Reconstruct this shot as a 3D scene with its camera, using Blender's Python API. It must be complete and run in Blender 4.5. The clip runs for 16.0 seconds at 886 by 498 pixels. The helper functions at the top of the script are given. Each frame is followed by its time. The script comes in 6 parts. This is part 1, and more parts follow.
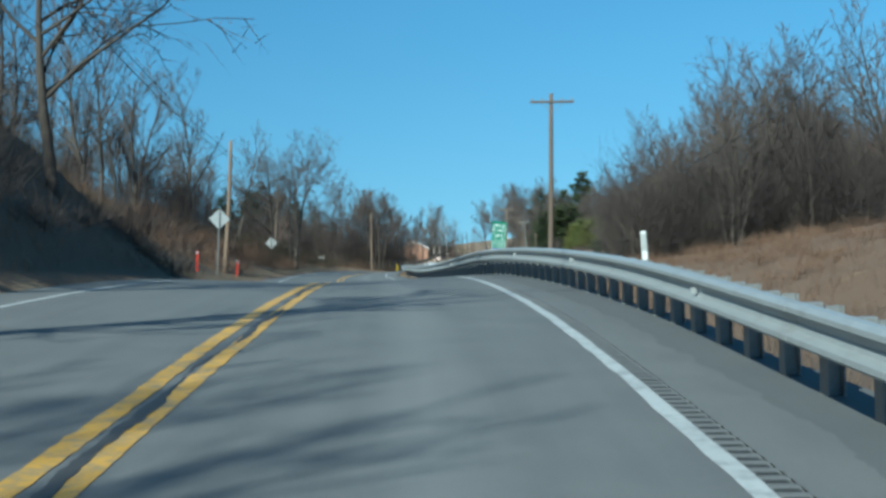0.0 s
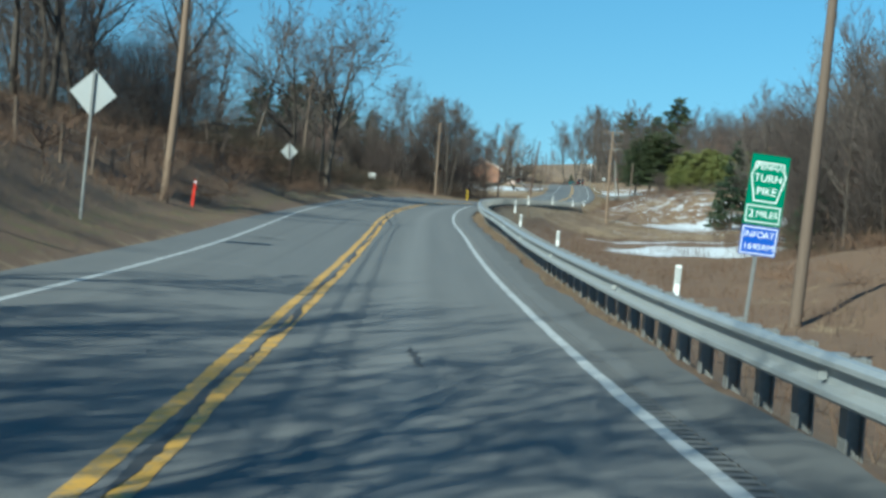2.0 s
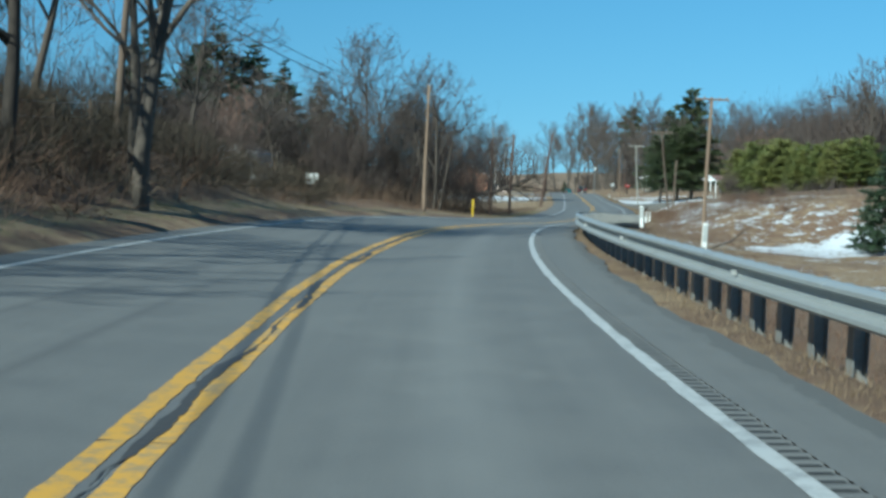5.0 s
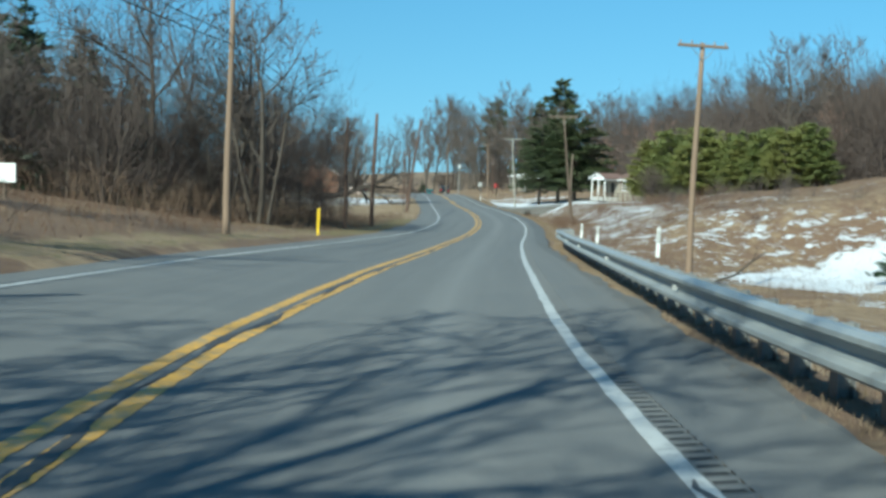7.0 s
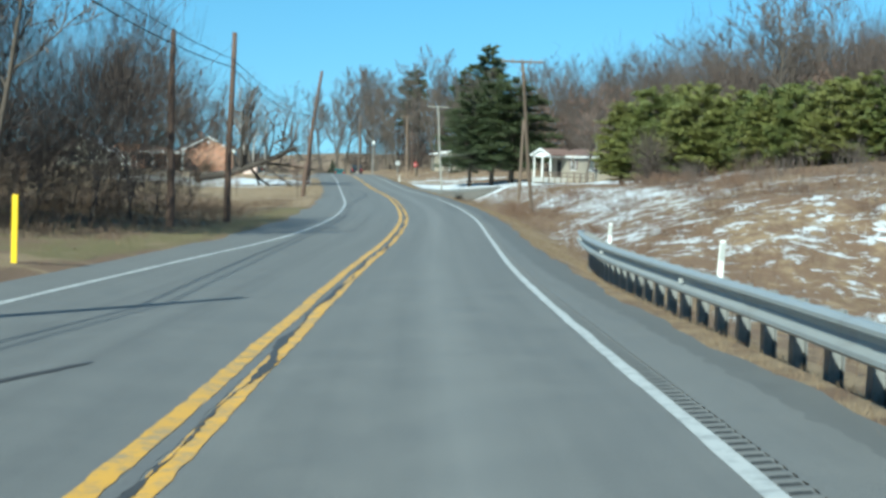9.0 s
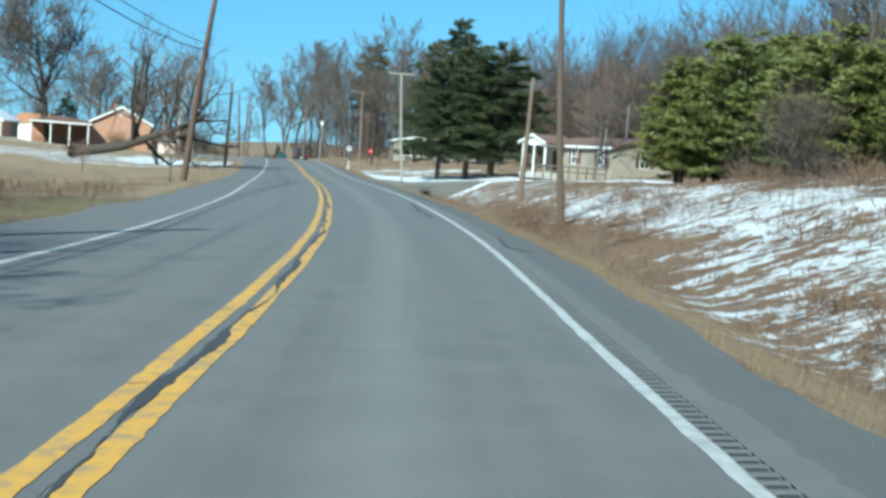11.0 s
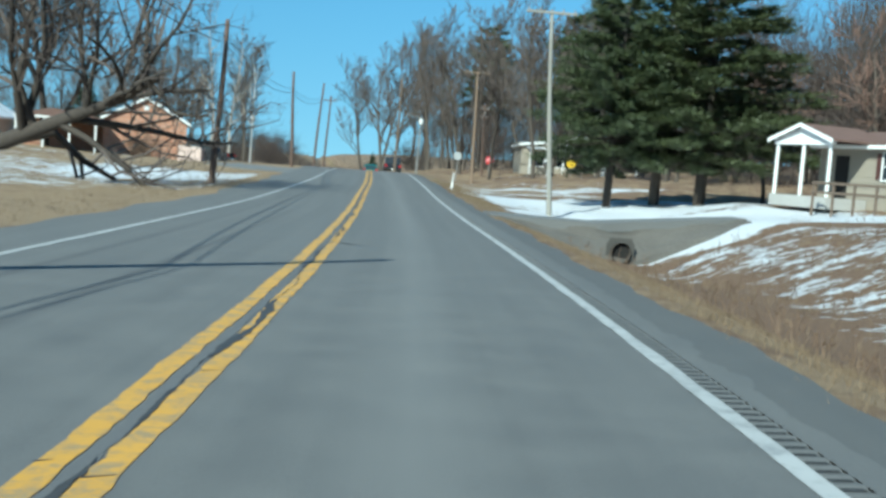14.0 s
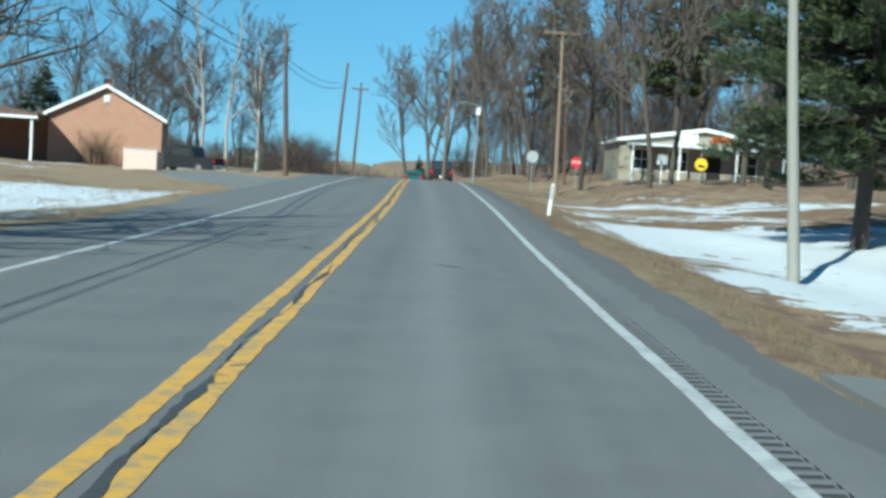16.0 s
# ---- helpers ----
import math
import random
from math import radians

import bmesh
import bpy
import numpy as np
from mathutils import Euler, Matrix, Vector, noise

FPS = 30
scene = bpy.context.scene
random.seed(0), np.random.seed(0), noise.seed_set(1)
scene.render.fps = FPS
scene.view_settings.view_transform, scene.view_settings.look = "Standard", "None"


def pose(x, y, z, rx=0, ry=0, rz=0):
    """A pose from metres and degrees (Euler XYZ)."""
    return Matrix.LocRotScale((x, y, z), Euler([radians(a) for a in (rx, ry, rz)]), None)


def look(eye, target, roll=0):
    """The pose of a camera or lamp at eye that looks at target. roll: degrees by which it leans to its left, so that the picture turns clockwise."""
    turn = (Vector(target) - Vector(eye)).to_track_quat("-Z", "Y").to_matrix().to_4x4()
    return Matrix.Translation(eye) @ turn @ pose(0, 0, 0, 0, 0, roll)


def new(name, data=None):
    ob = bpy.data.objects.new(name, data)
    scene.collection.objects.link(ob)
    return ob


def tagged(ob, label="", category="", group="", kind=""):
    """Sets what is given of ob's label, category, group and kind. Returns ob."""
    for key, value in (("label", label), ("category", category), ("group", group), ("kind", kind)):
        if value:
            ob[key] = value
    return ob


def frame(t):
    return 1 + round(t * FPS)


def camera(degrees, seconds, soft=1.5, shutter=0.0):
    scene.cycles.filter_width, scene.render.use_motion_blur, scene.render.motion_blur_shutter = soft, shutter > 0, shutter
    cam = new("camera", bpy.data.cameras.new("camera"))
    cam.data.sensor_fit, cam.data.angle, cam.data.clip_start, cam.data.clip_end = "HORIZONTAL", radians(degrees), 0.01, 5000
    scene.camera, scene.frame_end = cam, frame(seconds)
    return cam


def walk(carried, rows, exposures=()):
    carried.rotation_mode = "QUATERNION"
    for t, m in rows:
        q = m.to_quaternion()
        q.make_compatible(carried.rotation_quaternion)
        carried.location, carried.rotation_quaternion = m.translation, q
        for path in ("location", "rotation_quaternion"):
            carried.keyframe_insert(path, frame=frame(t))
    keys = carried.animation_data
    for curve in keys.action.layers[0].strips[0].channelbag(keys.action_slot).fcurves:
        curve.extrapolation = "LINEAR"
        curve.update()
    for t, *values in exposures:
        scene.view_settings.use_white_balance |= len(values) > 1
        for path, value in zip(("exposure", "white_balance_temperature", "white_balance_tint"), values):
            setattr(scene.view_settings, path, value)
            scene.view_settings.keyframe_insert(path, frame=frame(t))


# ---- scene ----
# The camera and its drive
cam = camera(42.16, 16.0, soft=3.2)


def eye(x, y, z, yaw, pitch, roll):
    return pose(x, y, z, 90 + pitch, 0, yaw) @ pose(0, 0, 0, 0, 0, roll)


ROWS = [
    (0.0, 0.042, -0.128, 1.428, -0.06, -0.25, -1.85),
    (0.5, -0.092, 8.346, 1.827, 0.62, -0.27, -0.27),
    (1.0, -0.473, 16.861, 2.001, 0.97, -0.55, 2.0),
    (1.5, -1.039, 25.053, 2.064, 2.31, -2.24, 2.55),
    (2.0, -1.791, 33.333, 2.006, 3.09, -4.44, 3.07),
    (2.5, -2.439, 41.457, 1.625, 3.88, -5.86, 1.64),
    (3.0, -3.221, 49.531, 1.371, 4.65, -4.76, 3.63),
    (5.5, -6.215, 90.644, 0.382, 0.33, -3.57, 1.04),
    (6.0, -6.304, 98.577, 0.336, -1.63, -3.37, 0.89),
    (6.5, -6.235, 105.579, 0.252, -4.02, -3.4, 1.6),
    (7.0, -5.906, 112.693, 0.199, -5.73, -3.52, 1.67),
    (7.5, -5.308, 119.868, 0.083, -7.69, -3.655, 0.7),
    (8.0, -4.569, 127.043, -0.013, -8.84, -3.91, 0.57),
    (10.5, 1.182, 164.903, -1.325, -11.95, -4.41, 3.84),
    (11.0, 2.599, 172.736, -1.471, -12.26, -4.36, 4.33),
    (11.5, 4.08, 180.804, -1.593, -10.53, -4.14, 4.16),
    (12.0, 5.344, 188.524, -1.676, -10.21, -4.0, 3.925),
    (12.5, 6.537, 196.264, -1.69, -8.5, -3.96, 3.3),
    (13.0, 7.49, 204.167, -1.718, -8.07, -4.025, 3.415),
    (13.5, 8.314, 212.13, -1.745, -7.18, -4.03, 3.92),
    (14.0, 9.084, 220.086, -1.769, -6.655, -4.125, 4.63),
    (14.5, 9.783, 228.042, -1.813, -5.91, -3.9, 3.46),
    (15.0, 10.42, 235.972, -1.857, -5.27, -3.905, 3.765),
    (15.5, 11.027, 243.922, -1.91, -4.53, -3.94, 3.73),
    (16.0, 11.566, 251.917, -1.849, -3.95, -4.03, 3.7),
]
walk(cam, [(row[0], eye(*row[1:])) for row in ROWS], exposures=[(t, e, k, -11.0) for t, e, k in ((0.0, 0.62, 5600.0), (1.5, 0.62, 5750.0), (2.0, 0.7, 5850.0), (3.0, 1.02, 6050.0), (5.5, 0.55, 5600.0), (6.5, 0.66, 5850.0), (7.5, 0.9, 6000.0), (8.2, 0.95, 5950.0), (10.5, 1.0, 5800.0), (11.0, 0.96, 5750.0), (12.5, 0.76, 5750.0), (16.0, 0.75, 5750.0))])

# Sky and sun: a clear winter day, the sun behind and to the left
SHADE = Vector((0.572, 0.82, 0.0)).normalized()
ELEV = radians(35.8)
to_sun = Vector((-SHADE.x * math.cos(ELEV), -SHADE.y * math.cos(ELEV), math.sin(ELEV)))
world = bpy.data.worlds.new("sky")
scene.world = world
world.use_nodes = True
wn, wl = world.node_tree.nodes, world.node_tree.links
sky = wn.new("ShaderNodeTexSky")
sky.sky_type, sky.sun_disc = "NISHITA", False
sky.sun_elevation, sky.sun_rotation = ELEV, math.atan2(to_sun.x, to_sun.y)
sky.altitude, sky.air_density, sky.dust_density, sky.ozone_density = 2500.0, 0.9, 0.0, 6.0
hue = wn.new("ShaderNodeHueSaturation")
hue.inputs["Saturation"].default_value, hue.inputs["Hue"].default_value = 1.1, 0.488
wl.new(sky.outputs["Color"], hue.inputs["Color"])
wl.new(hue.outputs["Color"], wn["Background"].inputs["Color"])
# clear winter air: the sky pales only slowly towards the horizon
spread = wn.new("ShaderNodeMapping")
spread.inputs["Scale"].default_value, spread.inputs["Location"].default_value = (1.0, 1.0, 0.35), (0.0, 0.0, 0.045)
wl.new(wn.new("ShaderNodeTexCoord").outputs["Generated"], spread.inputs["Vector"])
wl.new(spread.outputs["Vector"], sky.inputs["Vector"])
wn["Background"].inputs["Strength"].default_value = 0.057
sun = new("sun", bpy.data.lights.new("sun", "SUN"))
sun.data.energy, sun.data.angle, sun.data.color = 4.6, radians(0.55), (1.0, 0.95, 0.87)
sun.matrix_world = look(to_sun * 100, (0, 0, 0))


# Materials
def material(name, rough=0.8, metal=0.0, base=(0.5, 0.5, 0.5)):
    m = bpy.data.materials.new(name)
    m.use_nodes = True
    b = m.node_tree.nodes["Principled BSDF"]
    b.inputs["Roughness"].default_value, b.inputs["Metallic"].default_value = rough, metal
    b.inputs["Base Color"].default_value = (*base, 1)
    return m


class Nodes:
    """Short hand for a material's nodes."""

    def __init__(self, m):
        self.n, self.l = m.node_tree.nodes, m.node_tree.links
        self.b = self.n["Principled BSDF"]

    def put(self, socket, value):
        if isinstance(value, bpy.types.NodeSocket):
            self.l.new(value, socket)
        elif value is not None:
            if socket.type == "RGBA" and isinstance(value, (int, float)):
                value = (value, value, value)
            socket.default_value = (*value, 1) if isinstance(value, tuple) and len(value) == 3 and socket.type == "RGBA" else value

    def coord(self, kind="Object"):
        return self.n.new("ShaderNodeTexCoord").outputs[kind]

    def attr(self, name, out="Fac"):
        a = self.n.new("ShaderNodeAttribute")
        a.attribute_name = name
        return a.outputs[out]

    def scaled(self, vec, s):
        m = self.n.new("ShaderNodeMapping")
        self.put(m.inputs["Vector"], vec)
        m.inputs["Scale"].default_value = s
        return m.outputs["Vector"]

    def noise(self, vec, scale, detail=4.0, rough=0.6, out="Fac"):
        t = self.n.new("ShaderNodeTexNoise")
        self.put(t.inputs["Vector"], vec)
        t.inputs["Scale"].default_value, t.inputs["Detail"].default_value, t.inputs["Roughness"].default_value = scale, detail, rough
        return t.outputs[out]

    def ramp(self, fac, *stops):
        r = self.n.new("ShaderNodeValToRGB")
        self.put(r.inputs["Fac"], fac)
        while len(r.color_ramp.elements) < len(stops):
            r.color_ramp.elements.new(0.5)
        for e, (p, c) in zip(r.color_ramp.elements, stops):
            e.position, e.color = p, (*c, 1) if isinstance(c, tuple) else (c, c, c, 1)
        return r.outputs["Color"]

    def mix(self, fac, a, b, mode="MIX"):
        m = self.n.new("ShaderNodeMix")
        m.data_type, m.blend_type = "RGBA", mode
        self.put(m.inputs[0], fac), self.put(m.inputs[6], a), self.put(m.inputs[7], b)
        return m.outputs[2]

    def math(self, op, a, b=None, c=None, clamp=False):
        m = self.n.new("ShaderNodeMath")
        m.operation, m.use_clamp = op, clamp
        for i, v in enumerate((a, b, c)):
            self.put(m.inputs[i], v)
        return m.outputs[0]

    def random(self):
        return self.n.new("ShaderNodeObjectInfo").outputs["Random"]

    def island(self):
        return self.n.new("ShaderNodeNewGeometry").outputs["Random Per Island"]

    def color(self, value):
        self.put(self.b.inputs["Base Color"], value)

    def rough(self, value):
        self.put(self.b.inputs["Roughness"], value)

    def bump(self, height, strength=0.3, distance=0.02):
        bp = self.n.new("ShaderNodeBump")
        bp.inputs["Strength"].default_value, bp.inputs["Distance"].default_value = strength, distance
        self.put(bp.inputs["Height"], height)
        self.l.new(bp.outputs["Normal"], self.b.inputs["Normal"])


def plain(name, c, rough=0.7, metal=0.0, vary=0.25, scale=6.0, bump=0.1, stretch=(1, 1, 1)):
    """A surface of one colour with grain and soft stains."""
    m = material(name, rough, metal)
    k = Nodes(m)
    co = k.scaled(k.coord(), stretch)
    big, fine = k.noise(co, scale * 0.18, 3), k.noise(co, scale * 4, 5, 0.7)
    dark = tuple(v * (1 - vary) for v in c)
    lite = tuple(min(1, v * (1 + vary)) for v in c)
    k.color(k.mix(k.ramp(fine, (0.3, 0.0), (0.7, 1.0)), k.mix(big, dark, c), k.mix(big, c, lite)))
    if bump:
        k.bump(fine, bump, 0.02)
    return m


def asphalt_material():
    m = material("asphalt", 0.85)
    k = Nodes(m)
    co = k.coord()
    uv = k.attr("lane", "Vector")
    sep = k.n.new("ShaderNodeSeparateXYZ")
    k.put(sep.inputs[0], uv)
    la = sep.outputs[0]
    grit, mott = k.noise(co, 90, 4, 0.75), k.noise(co, 1.3, 4, 0.6)
    streak = k.noise(k.scaled(uv, (2.2, 0.045, 1)), 1.0, 4, 0.6)
    base = k.mix(k.ramp(grit, (0.35, 0.0), (0.65, 1.0)), (0.1, 0.1, 0.098), (0.158, 0.157, 0.152))
    base = k.mix(k.math("MULTIPLY", k.ramp(streak, (0.35, 0.0), (0.7, 1.0)), 0.55), base, (0.089, 0.09, 0.09))
    base = k.mix(k.math("MULTIPLY", k.ramp(mott, (0.4, 0.0), (0.75, 1.0)), 0.35), base, (0.17, 0.17, 0.165))
    # pale strip worn between the wheel tracks, darker shoulder
    worn = k.math("SUBTRACT", 1.0, k.math("ABSOLUTE", k.math("DIVIDE", k.math("SUBTRACT", la, 0.1), 0.5)), clamp=True)
    base = k.mix(k.math("MULTIPLY", worn, 0.32), base, (0.22, 0.218, 0.21))
    side = k.math("GREATER_THAN", k.math("ADD", la, k.math("MULTIPLY", k.math("SUBTRACT", mott, 0.5), 0.5)), 2.45)
    base = k.mix(k.math("MULTIPLY", side, 0.55), base, (0.075, 0.076, 0.075))
    # two tyre tracks of spread rubber in the far lane
    for c in (-3.05, -4.15):
        d = k.math("SUBTRACT", 1.0, k.math("ABSOLUTE", k.math("DIVIDE", k.math("ADD", la, k.math("ADD", -c, k.math("MULTIPLY", k.math("SUBTRACT", streak, 0.5), 0.25))), 0.14)), clamp=True)
        seen = k.ramp(k.noise(k.scaled(uv, (0, 0.02, 1)), 1.0, 2), (0.45, 0.0), (0.6, 1.0))
        base = k.mix(k.math("MULTIPLY", k.math("MULTIPLY", d, seen), 0.6), base, (0.07, 0.07, 0.072))
    k.color(base)
    k.rough(k.ramp(mott, (0.3, 0.78), (0.7, 0.92)))
    k.bump(k.math("ADD", grit, k.math("MULTIPLY", mott, 0.5)), 0.35, 0.012)
    return m


def ground_material():
    """Winter ground: leaf litter, dead grass, green turf and old snow, laid by the cover painted on the sheet."""
    m = material("winter_ground", 0.95)
    k = Nodes(m)
    co = k.coord()
    cov = k.n.new("ShaderNodeSeparateColor")
    k.put(cov.inputs[0], k.attr("cover", "Color"))
    snow, straw, green = cov.outputs[0], cov.outputs[1], cov.outputs[2]
    fine, mid, big = k.noise(co, 14, 6, 0.75), k.noise(co, 1.4, 5, 0.65), k.noise(co, 0.16, 4, 0.6)
    litter = k.mix(fine, (0.058, 0.033, 0.02), (0.225, 0.135, 0.082))
    litter = k.mix(k.math("MULTIPLY", mid, 0.7), litter, (0.155, 0.098, 0.06))
    dead = k.mix(fine, (0.16, 0.108, 0.06), (0.36, 0.265, 0.165))
    dead = k.mix(k.math("MULTIPLY", big, 0.5), dead, (0.2, 0.13, 0.07))
    turf = k.mix(fine, (0.07, 0.06, 0.022), (0.19, 0.15, 0.06))
    a = k.ramp(k.math("ADD", straw, k.math("MULTIPLY", k.math("SUBTRACT", k.math("ADD", mid, k.math("MULTIPLY", k.math("SUBTRACT", big, 0.5), 0.8)), 0.5), 1.3)), (0.42, 0.0), (0.62, 1.0))
    c = k.mix(a, litter, dead)
    g = k.ramp(k.math("ADD", green, k.math("MULTIPLY", k.math("SUBTRACT", mid, 0.5), 1.3)), (0.45, 0.0), (0.7, 1.0))
    c = k.mix(g, c, turf)
    drift = k.math("ADD", k.math("MULTIPLY", k.noise(k.scaled(co, (0.7, 1.3, 1.0)), 0.9, 6, 0.72), 0.6), k.math("MULTIPLY", k.noise(co, 2.4, 5, 0.75), 0.4))
    s = k.ramp(k.math("ADD", snow, k.math("MULTIPLY", k.math("SUBTRACT", drift, 0.5), 1.5)), (0.5, 0.0), (0.57, 1.0))
    white = k.mix(k.math("MULTIPLY", fine, 0.4), (0.63, 0.65, 0.68), (0.48, 0.48, 0.48))
    k.color(k.mix(s, c, white))
    k.rough(k.mix(s, 0.97, 0.6))
    k.bump(k.math("ADD", k.math("MULTIPLY", fine, 0.6), k.math("ADD", mid, k.math("MULTIPLY", s, 0.8))), 0.7, 0.09)
    return m


def paint_material(name, c, worn, wear=0.42):
    m = material(name, 0.6)
    k = Nodes(m)
    co = k.coord()
    rub = k.ramp(k.noise(co, 5.0, 7, 0.75), (wear - 0.1, 0.0), (wear + 0.06, 1.0))
    cracks = k.ramp(k.noise(k.scaled(co, (1, 1.3, 1)), 3.1, 6, 0.7), (0.34, 0.0), (0.44, 1.0))
    tone = k.mix(k.noise(co, 1.2, 4), tuple(v * 0.78 for v in c), c)
    k.color(k.mix(k.math("MULTIPLY", rub, cracks), worn, tone))
    k.bump(rub, 0.25, 0.004)
    return m


def bark_material(name, a, b, scale=9.0):
    m = material(name, 0.93)
    k = Nodes(m)
    co = k.scaled(k.coord(), (1, 1, 0.22))
    n = k.noise(co, scale, 6, 0.7)
    tint = k.mix(k.random(), a, b)
    k.color(k.mix(k.ramp(n, (0.35, 0.0), (0.68, 1.0)), k.mix(0.55, tint, a), tint))
    k.bump(n, 0.7, 0.03)
    return m


def twig_material(name, a, b):
    m = material(name, 0.9)
    k = Nodes(m)
    k.color(k.mix(k.math("MULTIPLY", k.math("ADD", k.random(), k.island()), 0.5), a, b))
    return m


def needle_material(name, a, b, c):
    m = material(name, 0.6)
    k = Nodes(m)
    t = k.mix(k.island(), a, b)
    k.color(k.mix(k.math("MULTIPLY", k.random(), 0.45), t, c))
    return m


def galvanised_material(name, lo, hi):
    m = material(name, 0.5, 0.3)
    k = Nodes(m)
    co = k.coord()
    sp, st = k.noise(co, 22, 4, 0.6), k.noise(k.scaled(co, (1, 1, 0.3)), 2.0, 5, 0.7)
    c = k.mix(sp, lo, hi)
    k.color(k.mix(k.math("MULTIPLY", k.ramp(st, (0.55, 0.0), (0.8, 1.0)), 0.5), c, (0.17, 0.15, 0.13)))
    k.rough(k.ramp(sp, (0.3, 0.4), (0.7, 0.6)))
    return m


def brick_material():
    m = material("red_brick", 0.9)
    k = Nodes(m)
    co = k.coord()
    br = k.n.new("ShaderNodeTexBrick")
    mp = k.n.new("ShaderNodeMapping")
    mp.inputs["Rotation"].default_value = (radians(90), 0, 0)
    k.put(mp.inputs["Vector"], co)
    k.put(br.inputs["Vector"], mp.outputs["Vector"])
    br.inputs["Scale"].default_value = 1.0
    br.inputs["Brick Width"].default_value, br.inputs["Row Height"].default_value, br.inputs["Mortar Size"].default_value = 0.21, 0.07, 0.006
    k.put(br.inputs["Color1"], (0.36, 0.15, 0.09)), k.put(br.inputs["Color2"], (0.46, 0.22, 0.13)), k.put(br.inputs["Mortar"], (0.42, 0.36, 0.3))
    st = k.noise(co, 0.8, 4)
    k.color(k.mix(k.math("MULTIPLY", k.ramp(st, (0.45, 0.0), (0.75, 1.0)), 0.5), br.outputs["Color"], (0.42, 0.27, 0.19)))
    k.bump(br.outputs["Fac"], -0.4, 0.008)
    return m


ASPHALT, GROUND = asphalt_material(), ground_material()
YELLOW = paint_material("yellow_road_paint", (0.62, 0.335, 0.05), (0.3, 0.215, 0.11), 0.47)
WHITE_LINE = paint_material("white_road_paint", (0.47, 0.472, 0.46), (0.28, 0.28, 0.275), 0.46)
SEAM = plain("patched_grey_asphalt", (0.113, 0.113, 0.114), 0.85, vary=0.25, scale=9)
TAR = plain("crack_sealer", (0.048, 0.045, 0.044), 0.65, vary=0.35)
# darker than the paving: shade of the shallow grooves is in the colour
GROOVE = plain("shade_dark_milled_asphalt", (0.035, 0.035, 0.036), 0.9, vary=0.4, scale=20)
BARK = bark_material("grey_bark", (0.048, 0.038, 0.031), (0.135, 0.11, 0.09))
BIRCH = bark_material("white_birch_bark", (0.28, 0.25, 0.22), (0.74, 0.7, 0.66), 3.0)
TWIG = twig_material("bare_twigs", (0.06, 0.047, 0.041), (0.13, 0.102, 0.088))
# twig tones lowered to carry the shade inside the thickets
HAZE = twig_material("fine_brown_twigs", (0.042, 0.031, 0.027), (0.094, 0.068, 0.057))
TWIG_RED = twig_material("reddish_twigs", (0.15, 0.085, 0.065), (0.24, 0.155, 0.12))
# darker copy of the fine twigs, the wood's inner shade in its colour
WOOD_HAZE = twig_material("shade_darkened_wood_twigs", (0.031, 0.024, 0.021), (0.072, 0.054, 0.046))
BRAMBLE = twig_material("dark_bramble_stems", (0.028, 0.022, 0.015), (0.075, 0.056, 0.036))
RUSSET = twig_material("russet_dead_weeds", (0.085, 0.047, 0.031), (0.19, 0.113, 0.07))
BRUSH = twig_material("dry_brush_stems", (0.07, 0.045, 0.03), (0.17, 0.11, 0.072))
STRAW = twig_material("dead_grass_blades", (0.105, 0.074, 0.046), (0.225, 0.162, 0.102))
PINE = needle_material("pine_needles", (0.016, 0.029, 0.011), (0.062, 0.082, 0.03), (0.085, 0.09, 0.026))
YPINE = needle_material("young_pine_needles", (0.045, 0.07, 0.02), (0.17, 0.19, 0.048), (0.2, 0.175, 0.04))
SPRUCE = needle_material("spruce_needles", (0.012, 0.026, 0.012), (0.04, 0.068, 0.03), (0.03, 0.05, 0.025))
STEEL = galvanised_material("galvanised_steel", (0.24, 0.258, 0.265), (0.39, 0.41, 0.415))
STEEL_DULL = galvanised_material("weathered_steel_post", (0.17, 0.172, 0.168), (0.31, 0.312, 0.305))
WOOD_NEW = plain("tan_pole_wood", (0.205, 0.143, 0.1), 0.85, vary=0.3, stretch=(1, 1, 0.08))
WOOD_OLD = plain("grey_pole_wood", (0.132, 0.096, 0.072), 0.88, vary=0.3, stretch=(1, 1, 0.08))
WOOD_DARK = plain("dark_creosote_wood", (0.105, 0.066, 0.05), 0.85, vary=0.35, stretch=(1, 1, 0.08))
WOOD_PALE = plain("bleached_pole_wood", (0.25, 0.238, 0.21), 0.85, vary=0.18, stretch=(1, 1, 0.08))
WIRE = plain("black_cable", (0.02, 0.02, 0.022), 0.6, bump=0)
CERAMIC = plain("insulator_glaze", (0.3, 0.28, 0.27), 0.25, bump=0)
WHITE = plain("white_paint", (0.78, 0.78, 0.76), 0.55, vary=0.08)
CREAM = plain("cream_siding", (0.42, 0.39, 0.33), 0.7, vary=0.1)
TAN = plain("tan_vinyl_siding", (0.302, 0.266, 0.216), 0.65, vary=0.1, stretch=(0.1, 0.1, 6))
RED_MARK = plain("red_marker_plastic", (0.62, 0.035, 0.02), 0.45, vary=0.15, bump=0)
YEL_MARK = plain("yellow_marker_plastic", (0.75, 0.5, 0.02), 0.45, vary=0.12, bump=0)
ALU = plain("bare_sign_aluminium", (0.5, 0.51, 0.5), 0.42, 0.6, vary=0.12)
SIGN_GREEN = plain("green_sign_sheeting", (0.0, 0.19, 0.1), 0.4, vary=0.06, bump=0)
SIGN_BLUE = plain("blue_sign_sheeting", (0.01, 0.09, 0.5), 0.4, vary=0.06, bump=0)
